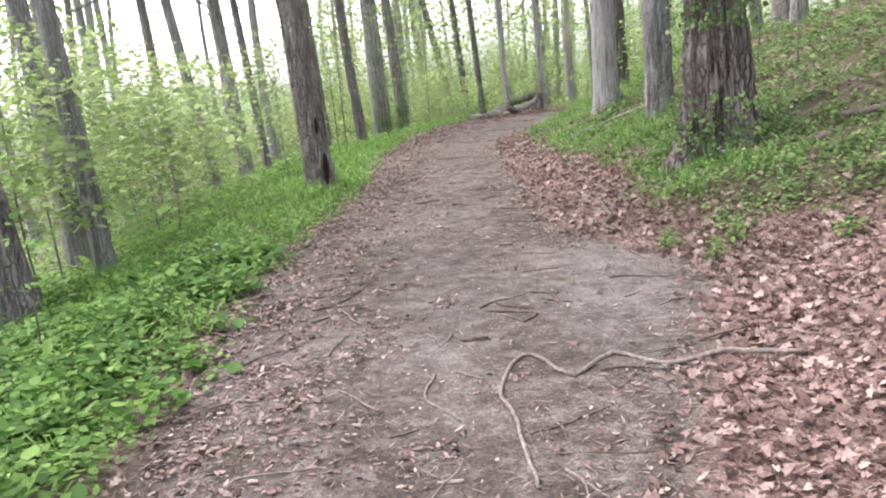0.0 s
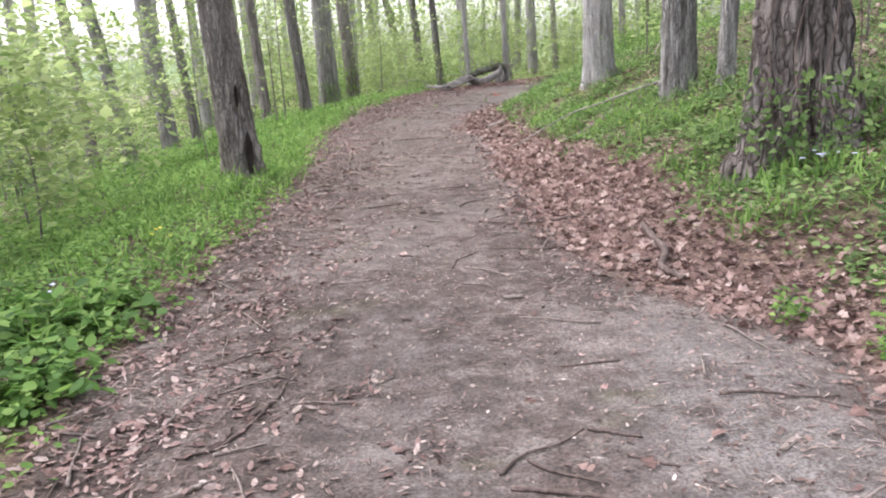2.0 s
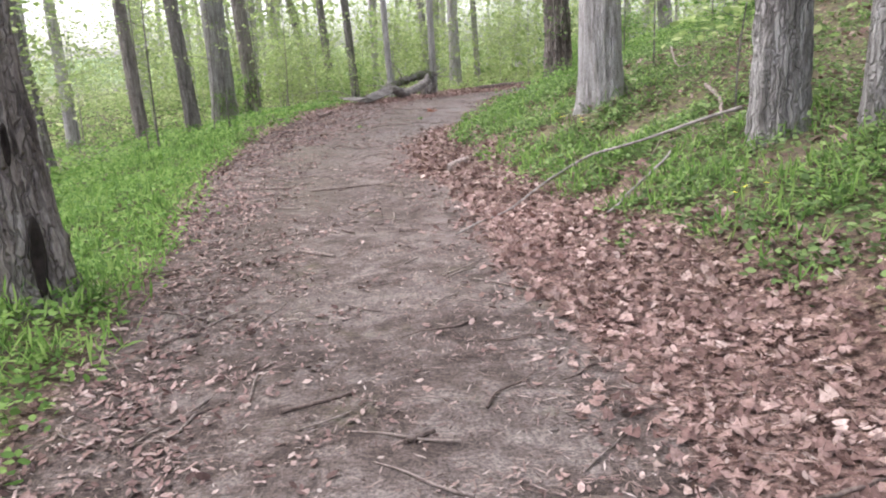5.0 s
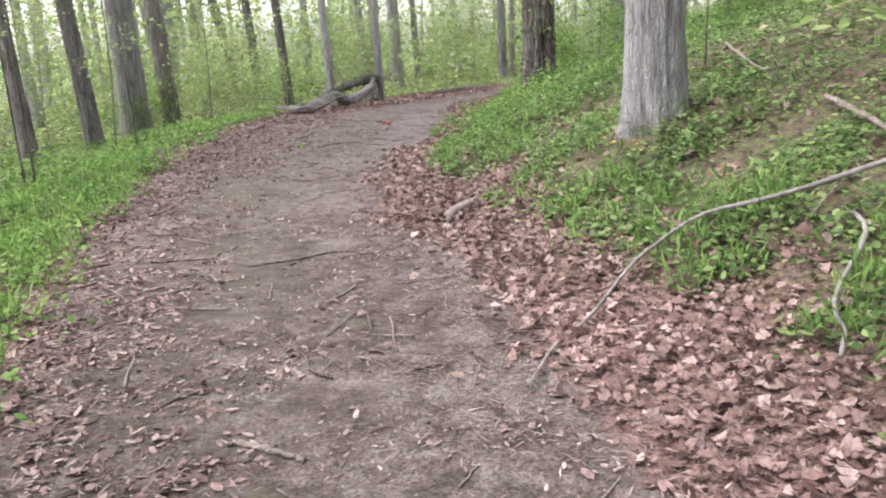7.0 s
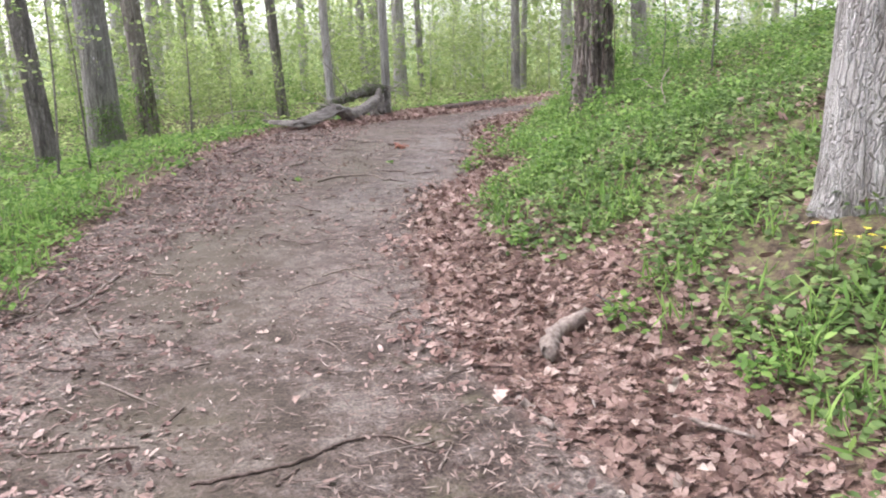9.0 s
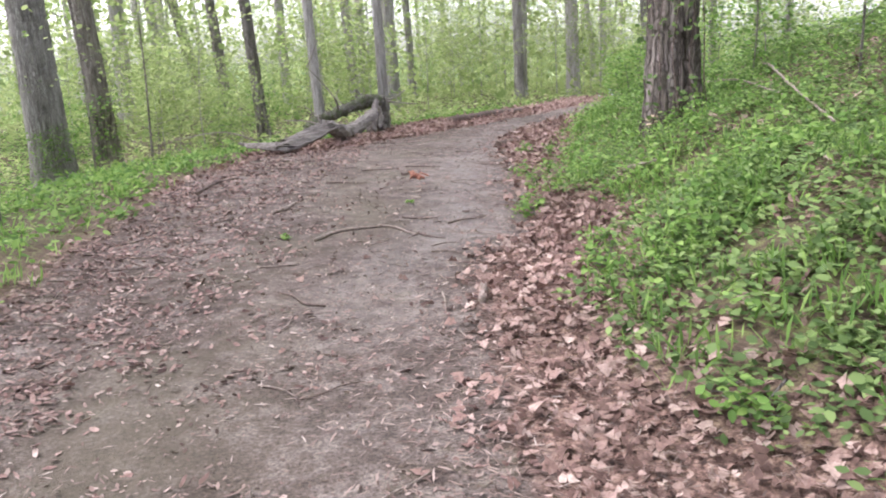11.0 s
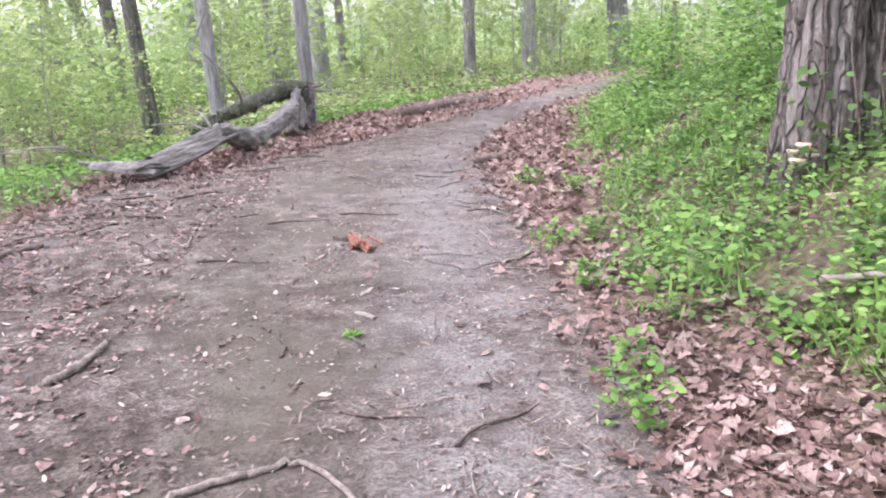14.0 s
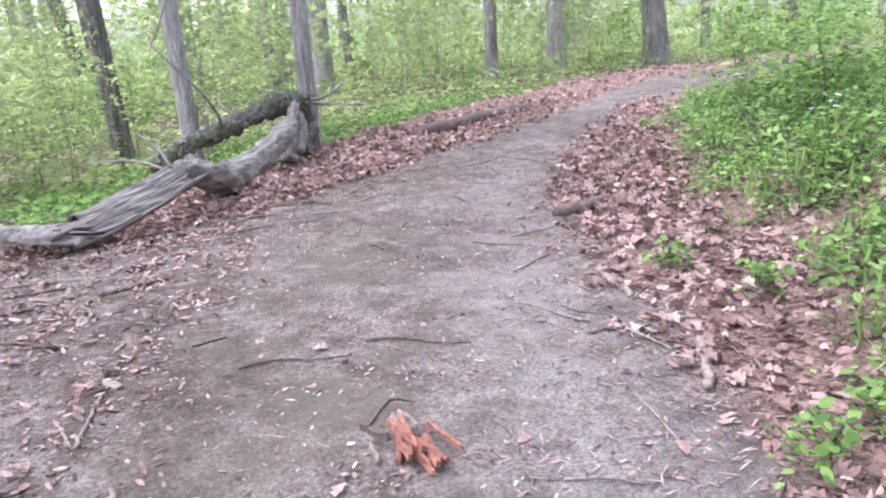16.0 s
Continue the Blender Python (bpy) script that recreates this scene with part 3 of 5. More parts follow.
tree((17.3, 45.0), 0.36, 19, (-0.12, 0.0), BARK_GREY, "grey tree leaning beside a dark stub at the path's bend", 34, 1.4, 16, 0.0, 1200)
tree((-1.6, 66.0), 0.3, 19, (-0.06, 0.0), BARK_GREY, "pale leaning tree deep in the woods", 35, 1.2, 10, 0.0, 900)
tree((0.5, 60.0), 0.28, 19, (-0.2, 0.0), BARK_DARK, "dark tree leaning strongly in the woods", 36, 1.2, 10, 0.0, 900)
tree((1.3, 50.0), 0.2, 18, (-0.07, 0.0), BARK_DARK, "slim dark tree deep in the woods", 37, 1.2, 10, 0.0, 900)

# ---- the woods around: a few kinds of tree, copied ----
# mostly the palest bark: the haze over distant trunks is in the colour
BARKS = [BARK_PALE_HAZY, BARK_GREY, BARK_PALE_HAZY, BARK_PALE_HAZY, BARK_PALE_HAZY, BARK_PALE_HAZY]
LEANS = [(0.02, 0.0), (-0.06, 0.02), (0.0, 0.03), (0.05, -0.02), (-0.02, -0.03), (0.1, 0.05)]
KINDS = []
for k in range(6):
    KINDS.append(tree((-14 - 3.1 * k, 33 + 4.0 * k), (0.2, 0.14, 0.26, 0.12, 0.17, 0.11)[k], (19, 16, 21, 15, 18, 14)[k], LEANS[k], BARKS[k],
                      ("tall grey forest tree", "slim grey forest tree", "broad pale forest tree", "slim rough-barked forest tree", "straight pale forest tree", "leaning pale forest tree")[k] + " among spring undergrowth", 50 + k, 1.25, 10, 0.0, 800, 0.5, (0.4, 0.3, 0.45, 0.3, 0.35, 0.25)[k]))

KEEP_OUT = [(-1.85, 12.75), (3.22, 9.68), (3.4, 17.25), (3.65, 13.6), (5.16, 24.5), (-2.6, 34.0), (3.95, 33.3), (2.25, 32.6)]


def clear_of_path(x, y, gap):
    p = np.array([[x, y]])
    return beyond(LITTER_LEFT, p)[0] > gap or -beyond(LITTER_RIGHT, p)[0] > gap


def scatter(rs, count, xr, yr, gap, apart, taken):
    out, tries = [], 0
    while len(out) < count and tries < count * 60:
        tries += 1
        x, y = rs.uniform(*xr), rs.uniform(*yr)
        if clear_of_path(x, y, gap) and all((x - a) ** 2 + (y - b) ** 2 > apart ** 2 for a, b in taken):
            out.append((x, y))
            taken.append((x, y))
    return out


rs = np.random.RandomState(7)
taken = list(KEEP_OUT)
spots = scatter(rs, 15, (-28, -7), (6, 60), 5, 2.6, taken) + scatter(rs, 12, (-9, 26), (38, 58), 2.5, 1.8, taken) + scatter(rs, 46, (-12, 45), (45, 100), 3, 2.2, taken) + scatter(rs, 26, (8, 34), (2, 40), 5, 2.6, taken) + scatter(rs, 14, (-18, 18), (-22, -3), 2.5, 3, taken)
for i, (x, y) in enumerate(spots):
    s = rs.uniform(0.8, 1.25)
    copy_thing(KINDS[rs.randint(6)], pose(x, y, ground_at(x, y), 0, 0, rs.uniform(0, 360)) @ Matrix.Scale(s, 4))

# ---- understory ----
BUSH = [
    sapling("sapling", 4.2, 0.018, 16, 1.6, 1300, 0.105, 61, SPRING, BARK_GREY, "slender sapling with layered yellow-green spring leaves", at=(-6.4, 31.5, ground_at(-6.4, 31.5))),
    sapling("sapling", 2.6, 0.014, 14, 1.2, 800, 0.11, 62, SPRING, BARK_GREY, "young sapling with layered yellow-green spring leaves", at=(-0.8, 41.0, ground_at(-0.8, 41.0))),
    sapling("sapling", 6.5, 0.024, 20, 2.1, 1700, 0.12, 63, SPRING, BARK_GREY, "tall thin sapling with airy yellow-green leaves", at=(-7.4, 36.0, ground_at(-7.4, 36.0)), low=0.2),
    sapling("shrub", 1.3, 0.012, 16, 0.85, 800, 0.085, 64, HERB, BARK_DARK, "low leafy green shrub on the woodland floor", "shrub", 0.08, at=(1.0, 39.0, ground_at(1.0, 39.0)), group="woodland shrubs"),
]
taken = []
spots = ([(p, (0, 1, 1, 3)) for p in scatter(rs, 30, (-20, -4.2), (8, 50), 2.2, 1.2, taken)]
         + [(p, (0, 1, 2, 2, 3)) for p in scatter(rs, 130, (-10, 36), (38, 78), 1.5, 1.0, taken)]
         + [(p, (0, 1, 2, 2, 3)) for p in scatter(rs, 64, (7.5, 26), (3, 38), 3.2, 1.5, taken)]
         + [(p, (1, 3)) for p in scatter(rs, 16, (-3, 5.5), (33.5, 38), 0.7, 0.9, taken)])
for (x, y), kinds in spots:
    s = rs.uniform(0.75, 1.3)
    copy_thing(BUSH[kinds[rs.randint(len(kinds))]], pose(x, y, ground_at(x, y), 0, 0, rs.uniform(0, 360)) @ Matrix.Scale(s, 4))


# ---- plants and litter of the ground ----
def sown(rs, count, xr, yr, keep):
    """Random places in a stretch of the plan, kept by a chance keep(x, y, left, right)."""
    x, y = rs.uniform(*xr, count), rs.uniform(*yr, count)
    p = np.stack([x, y], 1)
    ok = rs.uniform(0, 1, count) < keep(x, y, beyond(LITTER_LEFT, p), -beyond(LITTER_RIGHT, p))
    return x[ok], y[ok]


def herb_patch(name, label, seed, stems, xr, yr, keep, per, tall, size, material, spread=0.07, shape="oval", flat=0.35, lift=0.0):
    rs = np.random.RandomState(seed)
    x, y = sown(rs, stems, xr, yr, keep)
    h = tall * rs.uniform(0.35, 1.0, len(x)) * (1 + 0.35 * waves(x, y, 1.9, seed))
    x, y, h = np.repeat(x, per), np.repeat(y, per), np.repeat(h, per)
    n = len(x)
    px, py = x + rs.normal(0, spread, n), y + rs.normal(0, spread, n)
    z = height(px, py) + h * rs.uniform(0.15, 1.0, n) + 0.005
    me = leaf_mesh(name, shape, np.stack([px, py, z], 1), size * rs.uniform(0.55, 1.3, n), rs, material, flat, lift=lift)
    return tagged(new(name, me), label, "ground plants", kind="stuff")


def verge(x, y, left, right):
    return np.clip(0.45 + left * 2.2, 0, 1) * (left > -0.08 + 0.13 * waves(x, y, 0.8, 27)) * np.clip(1.25 - left / 5, 0, 1) * np.clip(0.75 + 0.55 * waves(x, y, 0.9, 21), 0.12, 1)


def bank(x, y, left, right):
    return np.clip(0.7 + right * 1.2, 0, 1) * (right > -0.08 + 0.24 * waves(x, y, 0.75, 28)) * np.clip(1.2 - right / 3.2, np.where(y > 20, 0.55, 0.3), 1) * np.clip(0.62 + 0.7 * waves(x, y, 1.1, 22), 0.08, 1)


herb_patch("verge_plants", "bright green leafy herbs thick along the path edge", 71, 42000, (-8.5, 0.3), (-1.5, 22), verge, 7, 0.19, 0.05, HERB)
herb_patch("verge_plants", "bright green leafy herbs between path and woods", 72, 16000, (-7, 12), (22, 40), verge, 6, 0.2, 0.08, HERB)
herb_patch("bank_plants", "green ivy and low herbs covering the bank", 73, 26000, (1.7, 8), (7, 22), bank, 7, 0.14, 0.052, HERB_DARK)
herb_patch("bank_plants", "bright green herbs tall on the bank", 74, 12000, (2, 9.5), (20, 34), bank, 7, 0.36, 0.052, HERB)
herb_patch("bank_plants", "dense mid-green herbs covering the bank", 79, 18000, (2, 9.5), (19.5, 34), lambda x, y, l, r: np.clip(bank(x, y, l, r) + 0.25 * (r > 0.1), 0, 1), 7, 0.22, 0.046, HERB_DARK)
herb_patch("bank_plants", "scattered bright tufts among the bank's ivy", 75, 5000, (2, 9), (6, 34), lambda x, y, l, r: (waves(x, y, 2.3, 31) > 0.25) * bank(x, y, l, r), 10, 0.2, 0.048, HERB)
herb_patch("bank_grass", "fine bright green grass tufts along the foot of the bank", 92, 15000, (1.6, 7), (8, 34), lambda x, y, l, r: bank(x, y, l, r) * np.clip(1.1 - r / 2.2, 0.1, 1) * (waves(x, y, 1.6, 29) > -0.35), 6, 0.13, 0.13, HERB, 0.05, "strip", 0.35, 0.9)
herb_patch("verge_grass", "fine bright green grass along the path edge", 93, 15000, (-5, 1), (1.5, 31), lambda x, y, l, r: np.clip((y - 6) / 6, 0.12, 1) * np.clip((26 - y) / 8, 0.15, 1) * verge(x, y, l, r) * np.clip(1.2 - l / 2.5, 0.1, 1), 6, 0.14, 0.14, HERB, 0.05, "strip", 0.35, 0.9)
herb_patch("broad_herbs", "broad-leaved dark green herbs at the path edge", 96, 5200, (-4.5, -1.2), (0.5, 8.5), lambda x, y, l, r: verge(x, y, l, r) * (waves(x, y, 1.3, 61) > -0.2), 7, 0.2, 0.095, HERB_BROAD, 0.09)
herb_patch("woodland_plants", "green undergrowth of the woodland floor", 76, 14000, (-14, 40), (34, 75), lambda x, y, l, r: ((l > 0.5) | (r > 0.5)) * 0.8, 5, 0.45, 0.16, SPRING, 0.2, "leaf")
herb_patch("slope_plants", "green undergrowth on the falling slope", 77, 13000, (-24, -3), (-10, 52), lambda x, y, l, r: (l > 2) * 0.8, 5, 0.35, 0.13, HERB, 0.2, "leaf")
herb_patch("hillside_plants", "green undergrowth on the rising hillside", 78, 12000, (5, 32), (-10, 44), lambda x, y, l, r: (r > 3) * (0.3 + 0.6 * (waves(x, y, 5, 8) > 0)), 5, 0.3, 0.13, HERB_DARK, 0.2, "leaf")


def litter(name, label, seed, count, xr, yr, keep, size, shape, material, flat, high=0.05, curl=1.0):
    rs = np.random.RandomState(seed)
    x, y = sown(rs, count, xr, yr, keep)
    n = len(x)
    z = height(x, y) + 0.004 + high * rs.uniform(0, 1, n) ** 2
    me = leaf_mesh(name, shape, np.stack([x, y, z], 1), size * rs.uniform(0.5, 1.25, n), rs, material, flat, curl)
    return tagged(new(name, me), label, "leaf litter", kind="stuff")


def on_trail(x, y):
    p = np.stack([x, y], 1)
    return np.minimum(-beyond(TRAIL_LEFT, p), beyond(TRAIL_RIGHT, p))


def strewn(x, y, left, right):
    ins = on_trail(x, y) + 0.12 * waves(x, y, 0.7, 51)
    return np.where((left < 0.15) & (right < 0.3), np.clip(0.45 - ins * 2.2, 0.0, 1), 0.0) * np.where(right > -0.1, 0.5, 1.0)


litter("dead_leaves", "brown curled oak leaves lying thick beside the path", 81, 95000, (0.5, 6), (-1, 24), strewn, 0.077, "oak", LITTER, 0.42, 0.045, 1.4)
litter("dead_leaves", "brown curled oak leaves drifted along the path's bend", 82, 45000, (2.2, 9.5), (22, 36), strewn, 0.08, "oak", LITTER, 0.4, 0.04, 1.4)
litter("dead_leaves", "brown leaves scattered among the bank plants", 83, 30000, (1.8, 9), (3, 34), lambda x, y, l, r: (r > 0) * np.clip(0.45 + 0.5 * waves(x, y, 1.3, 36), 0.08, 1), 0.1, "oak", LITTER, 0.4)
litter("dead_leaves", "brown leaves drifted along the far side of the bend", 87, 26000, (-1.2, 18), (26, 44), strewn, 0.1, "oak", LITTER, 0.38)
litter("dead_leaves", "brown leaves heaped round the fallen log", 90, 16000, (0.3, 6.5), (27.8, 35.5), lambda x, y, l, r: (l < 0.25) * (on_trail(x, y) < 0.12), 0.08, "oak", LITTER, 0.5, 0.05, 1.5)
litter("dead_leaves", "brown leaf scraps fringing the herbs at the path edge", 88, 14000, (-2, 0.5), (1.5, 27), strewn, 0.07, "oak", LITTER, 0.3)
litter("dead_leaves", "brown leaves scattered over the slope and verge", 84, 6000, (-7, 0), (2, 34), lambda x, y, l, r: (l > -0.25) * 0.5 * (waves(x, y, 1.6, 33) > 0.1), 0.1, "oak", LITTER, 0.4)
litter("path_debris", "small leaf scraps and bits of bark strewn over the dirt path", 85, 120000, (-1.7, 6), (1.5, 32), lambda x, y, l, r: (on_trail(x, y) > -0.1) * np.clip(0.5 + 0.6 * waves(x, y, 1.0, 41), 0.1, 1), 0.027, "flake", CHIPS, 0.3, 0.01)
litter("path_debris", "stringy bark strips and grass stems strewn along the path sides", 89, 190000, (-1.7, 6), (1.5, 32), lambda x, y, l, r: (on_trail(x, y) > -0.9) * (l < 0.05) * (r < 0.1) * np.clip(0.95 - 0.75 * on_trail(x, y) + 0.35 * waves(x, y, 1.1, 43), 0.06, 1), 0.066, "strip", CHIPS, 0.14, 0.014)
litter("leaf_scraps", "broken reddish brown leaves trodden into the path's side", 94, 130000, (-1.7, 2.6), (1.0, 29.5), lambda x, y, l, r: (on_trail(x, y) > -0.1) * np.clip(1.15 + beyond(TRAIL_LEFT, np.stack([x, y], 1)) * np.where(y > 20, 0.55, 0.85) + 0.4 * waves(x, y, 0.9, 57), 0, 1) * np.clip(0.6 + 0.7 * waves(x, y, 0.45, 58), 0.1, 1), 0.05, "flake", SCRAPS, 0.3, 0.016, 1.4)
litter("leaf_scraps", "broken brown leaves blown from the drift onto the path", 95, 60000, (-0.2, 5.8), (1.0, 31), lambda x, y, l, r: (on_trail(x, y) > -0.05) * np.clip(0.75 - beyond(TRAIL_RIGHT, np.stack([x, y], 1)) * 1.25 + 0.45 * waves(x, y, 0.8, 59), 0, 1) * np.where((y > 5) & (y < 7.2) | (y > 21.5), 0.25, 0.8) * np.clip(0.6 + 0.7 * waves(x, y, 0.4, 60), 0.1, 1), 0.055, "flake", SCRAPS, 0.3, 0.016, 1.4)
litter("path_debris", "curled brown leaves lying singly on the dirt path", 86, 5000, (-1.7, 6), (1.5, 32), lambda x, y, l, r: (on_trail(x, y) > 0) * (0.15 + 0.5 * np.clip(1 - on_trail(x, y) * 1.4, 0, 1)), 0.075, "oak", LITTER, 0.25, 0.01)

def far_woods():
    """The leafy wall of the woods in the distance."""
    rs = np.random.RandomState(91)
    n = 5600
    a, d = rs.uniform(radians(-9), radians(95), n), rs.uniform(42, 115, n)
    cx, cy = d * np.sin(a), d * np.cos(a)
    p = np.stack([cx, cy], 1)
    ok = (beyond(LITTER_LEFT, p) > 3) | (-beyond(LITTER_RIGHT, p) > 3)
    cx, cy = cx[ok], cy[ok]
    m = len(cx)
    cz = height(cx, cy) + 11.5 * rs.uniform(0, 1, m) ** 1.9
    k = 26
    pts = np.stack([np.repeat(cx, k), np.repeat(cy, k), np.repeat(cz, k)], 1) + rs.normal(0, 1, (m * k, 3)) * np.array([1.1, 1.1, 0.55])
    pts[:, 2] = np.maximum(pts[:, 2], height(pts[:, 0], pts[:, 1]) + 0.05)
    me = leaf_mesh("far_woods", "leaf", pts, rs.uniform(0.18, 0.42, m * k), rs, SPRING, 0.6)
    tagged(new("far_woods", me), "distant wall of yellow-green spring foliage", "woods", kind="stuff")
    n = 700
    a, d = rs.uniform(radians(-80), radians(-9), n), rs.uniform(34, 110, n)
    cx, cy = d * np.sin(a), d * np.cos(a) + 5
    cz = height(cx, cy) + 3.5 * rs.uniform(0, 1, n) ** 1.5
    pts = np.stack([np.repeat(cx, k), np.repeat(cy, k), np.repeat(cz, k)], 1) + rs.normal(0, 1, (n * k, 3)) * np.array([1.2, 1.2, 0.5])
    me = leaf_mesh("valley_woods", "leaf", pts, rs.uniform(0.18, 0.4, n * k), rs, SPRING, 0.6)
    tagged(new("valley_woods", me), "pale green treetops in the valley below", "woods", kind="stuff")


far_woods()


# ---- slender saplings close by ----
def close_sapling(x, y, tall, r, limbs, reach, leaves, size, seed, leaf, label, low=0.3, lean=0.0):
    s = sapling("sapling", tall, r, limbs, reach, leaves, size, seed, leaf, BARK_DARK, label, low=low, shape="oval")
    s.matrix_basis = pose(x, y, ground_at(x, y), 0, lean, seed * 40)


close_sapling(-2.55, 21.6, 4.5, 0.02, 9, 0.9, 160, 0.07, 101, SPRING, "thin dark sapling with sparse young leaves on the verge", 0.35)
close_sapling(-2.9, 22.6, 5.0, 0.018, 8, 0.9, 160, 0.07, 102, SPRING, "thin dark sapling with sparse young leaves on the verge", 0.4)
close_sapling(-1.75, 25.6, 4.0, 0.02, 9, 0.9, 220, 0.07, 103, SPRING, "thin forked sapling beside the path edge", 0.3, 3)
close_sapling(-1.95, 24.4, 4.2, 0.018, 8, 0.8, 220, 0.07, 104, SPRING, "thin forked sapling beside the path edge", 0.3, -2)
close_sapling(-1.3, 29.6, 4.5, 0.02, 9, 1.0, 220, 0.08, 105, SPRING, "thin sapling with airy yellow-green leaves by the log", 0.3)
close_sapling(-0.6, 31.4, 4.8, 0.02, 9, 1.0, 220, 0.08, 106, SPRING, "thin sapling with airy yellow-green leaves by the log", 0.3)
close_sapling(-2.7, 5.6, 1.5, 0.008, 6, 0.4, 60, 0.07, 107, HERB, "single young shoot standing in the verge herbs", 0.35)
close_sapling(-2.9, 15.5, 3.0, 0.012, 8, 0.7, 120, 0.07, 108, SPRING, "thin sapling with sparse young leaves on the verge", 0.3)
close_sapling(3.95, 14.95, 1.35, 0.012, 9, 1.1, 240, 0.1, 109, SPRING, "small maple sapling spreading flat bright green sprays", 0.45)
close_sapling(4.6, 18.3, 2.6, 0.014, 7, 0.7, 90, 0.07, 110, SPRING, "bare thin sapling on the bank", 0.4)
close_sapling(5.9, 22.6, 2.2, 0.014, 12, 0.9, 420, 0.075, 111, HERB_DARK, "leafy shrub with small dark green leaves on the bank", 0.15)
close_sapling(6.6, 25.0, 2.4, 0.012, 12, 1.0, 420, 0.085, 112, HERB, "leafy bright green shrub tall on the bank", 0.12)
close_sapling(7.8, 29.6, 1.6, 0.012, 12, 0.9, 420, 0.1, 113, SPRING, "bushy yellow-green shoots leaning over the path's bend", 0.12)
close_sapling(5.6, 14.8, 2.8, 0.014, 7, 0.8, 100, 0.07, 114, SPRING, "thin pale sapling on the leafy bank", 0.4)
close_sapling(5.2, 12.2, 3.2, 0.014, 7, 0.8, 100, 0.07, 115, SPRING, "thin pale sapling on the leafy bank", 0.4)
close_sapling(2.2, 24.35, 0.01, 0.002, 3, 0.05, 26, 0.05, 116, HERB, "small green seedling growing in the path", 0.1)
close_sapling(0.85, 23.2, 0.01, 0.002, 3, 0.05, 18, 0.05, 117, HERB, "small green seedling growing in the path", 0.1)

for k, (x, y, t, w) in enumerate(((6.7, 28.2, 0.8, 0.5), (7.3, 28.9, 0.9, 0.6), (6.9, 27.2, 0.8, 0.5), (7.7, 30.2, 1.0, 0.6), (8.6, 31.2, 1.1, 0.7), (6.4, 26.3, 0.7, 0.5), (7.9, 27.6, 1.1, 0.7), (7.2, 25.6, 0.9, 0.6), (9.2, 29.8, 1.2, 0.8))):
    close_sapling(x, y, t, 0.008, 16, w, 760, 0.058, 130 + k, HERB, "bushy bright green undergrowth on the bank by the bend", 0.08)
for k, (x, y, t) in enumerate(((-4.4, 8.9, 2.3), (-5.3, 8.2, 2.9), (-3.7, 11.4, 2.0), (-5.0, 10.6, 3.2), (-6.0, 14.2, 3.6), (-4.7, 13.4, 2.8), (-7.6, 16.0, 4.0), (-6.6, 19.6, 3.6), (-4.9, 17.6, 3.0), (-4.6, 21.5, 3.2), (-8.4, 20.5, 4.4))):
    close_sapling(x, y, t, 0.014, 12, 1.5, 1100, 0.115, 150 + k, SPRING, "sapling with layered yellow-green sprays on the falling slope", 0.25)
for k, (x, y, t) in enumerate(((-6.6, 17.3, 2.6), (-7.8, 18.6, 2.9), (-5.6, 16.0, 2.1))):
    s = sapling("evergreen_sapling", t, 0.02, 22, 1.1, 1300, 0.07, 170 + k, HEMLOCK, BARK_DARK, "small dark green evergreen on the falling slope", "sapling", 0.12, group="evergreen saplings", shape="blade")
    s.matrix_basis = pose(x, y, ground_at(x, y), 0, 0, 60 * k)

for k, (x, y) in enumerate(((2.55, 21.0), (2.75, 21.35), (2.45, 20.75), (3.05, 23.3), (2.9, 23.0), (3.75, 25.2), (4.1, 25.3), (4.6, 26.4), (4.5, 27.0), (3.55, 24.4), (2.1, 16.3), (2.3, 15.3), (2.2, 6.6), (2.5, 7.0), (3.1, 6.3), (2.0, 7.2), (1.95, 17.2), (2.05, 18.9))):
    close_sapling(x, y, 0.16, 0.003, 8, 0.16, 90, 0.045, 180 + k, HERB, "small tuft of green herbs among the dead leaves", 0.1)


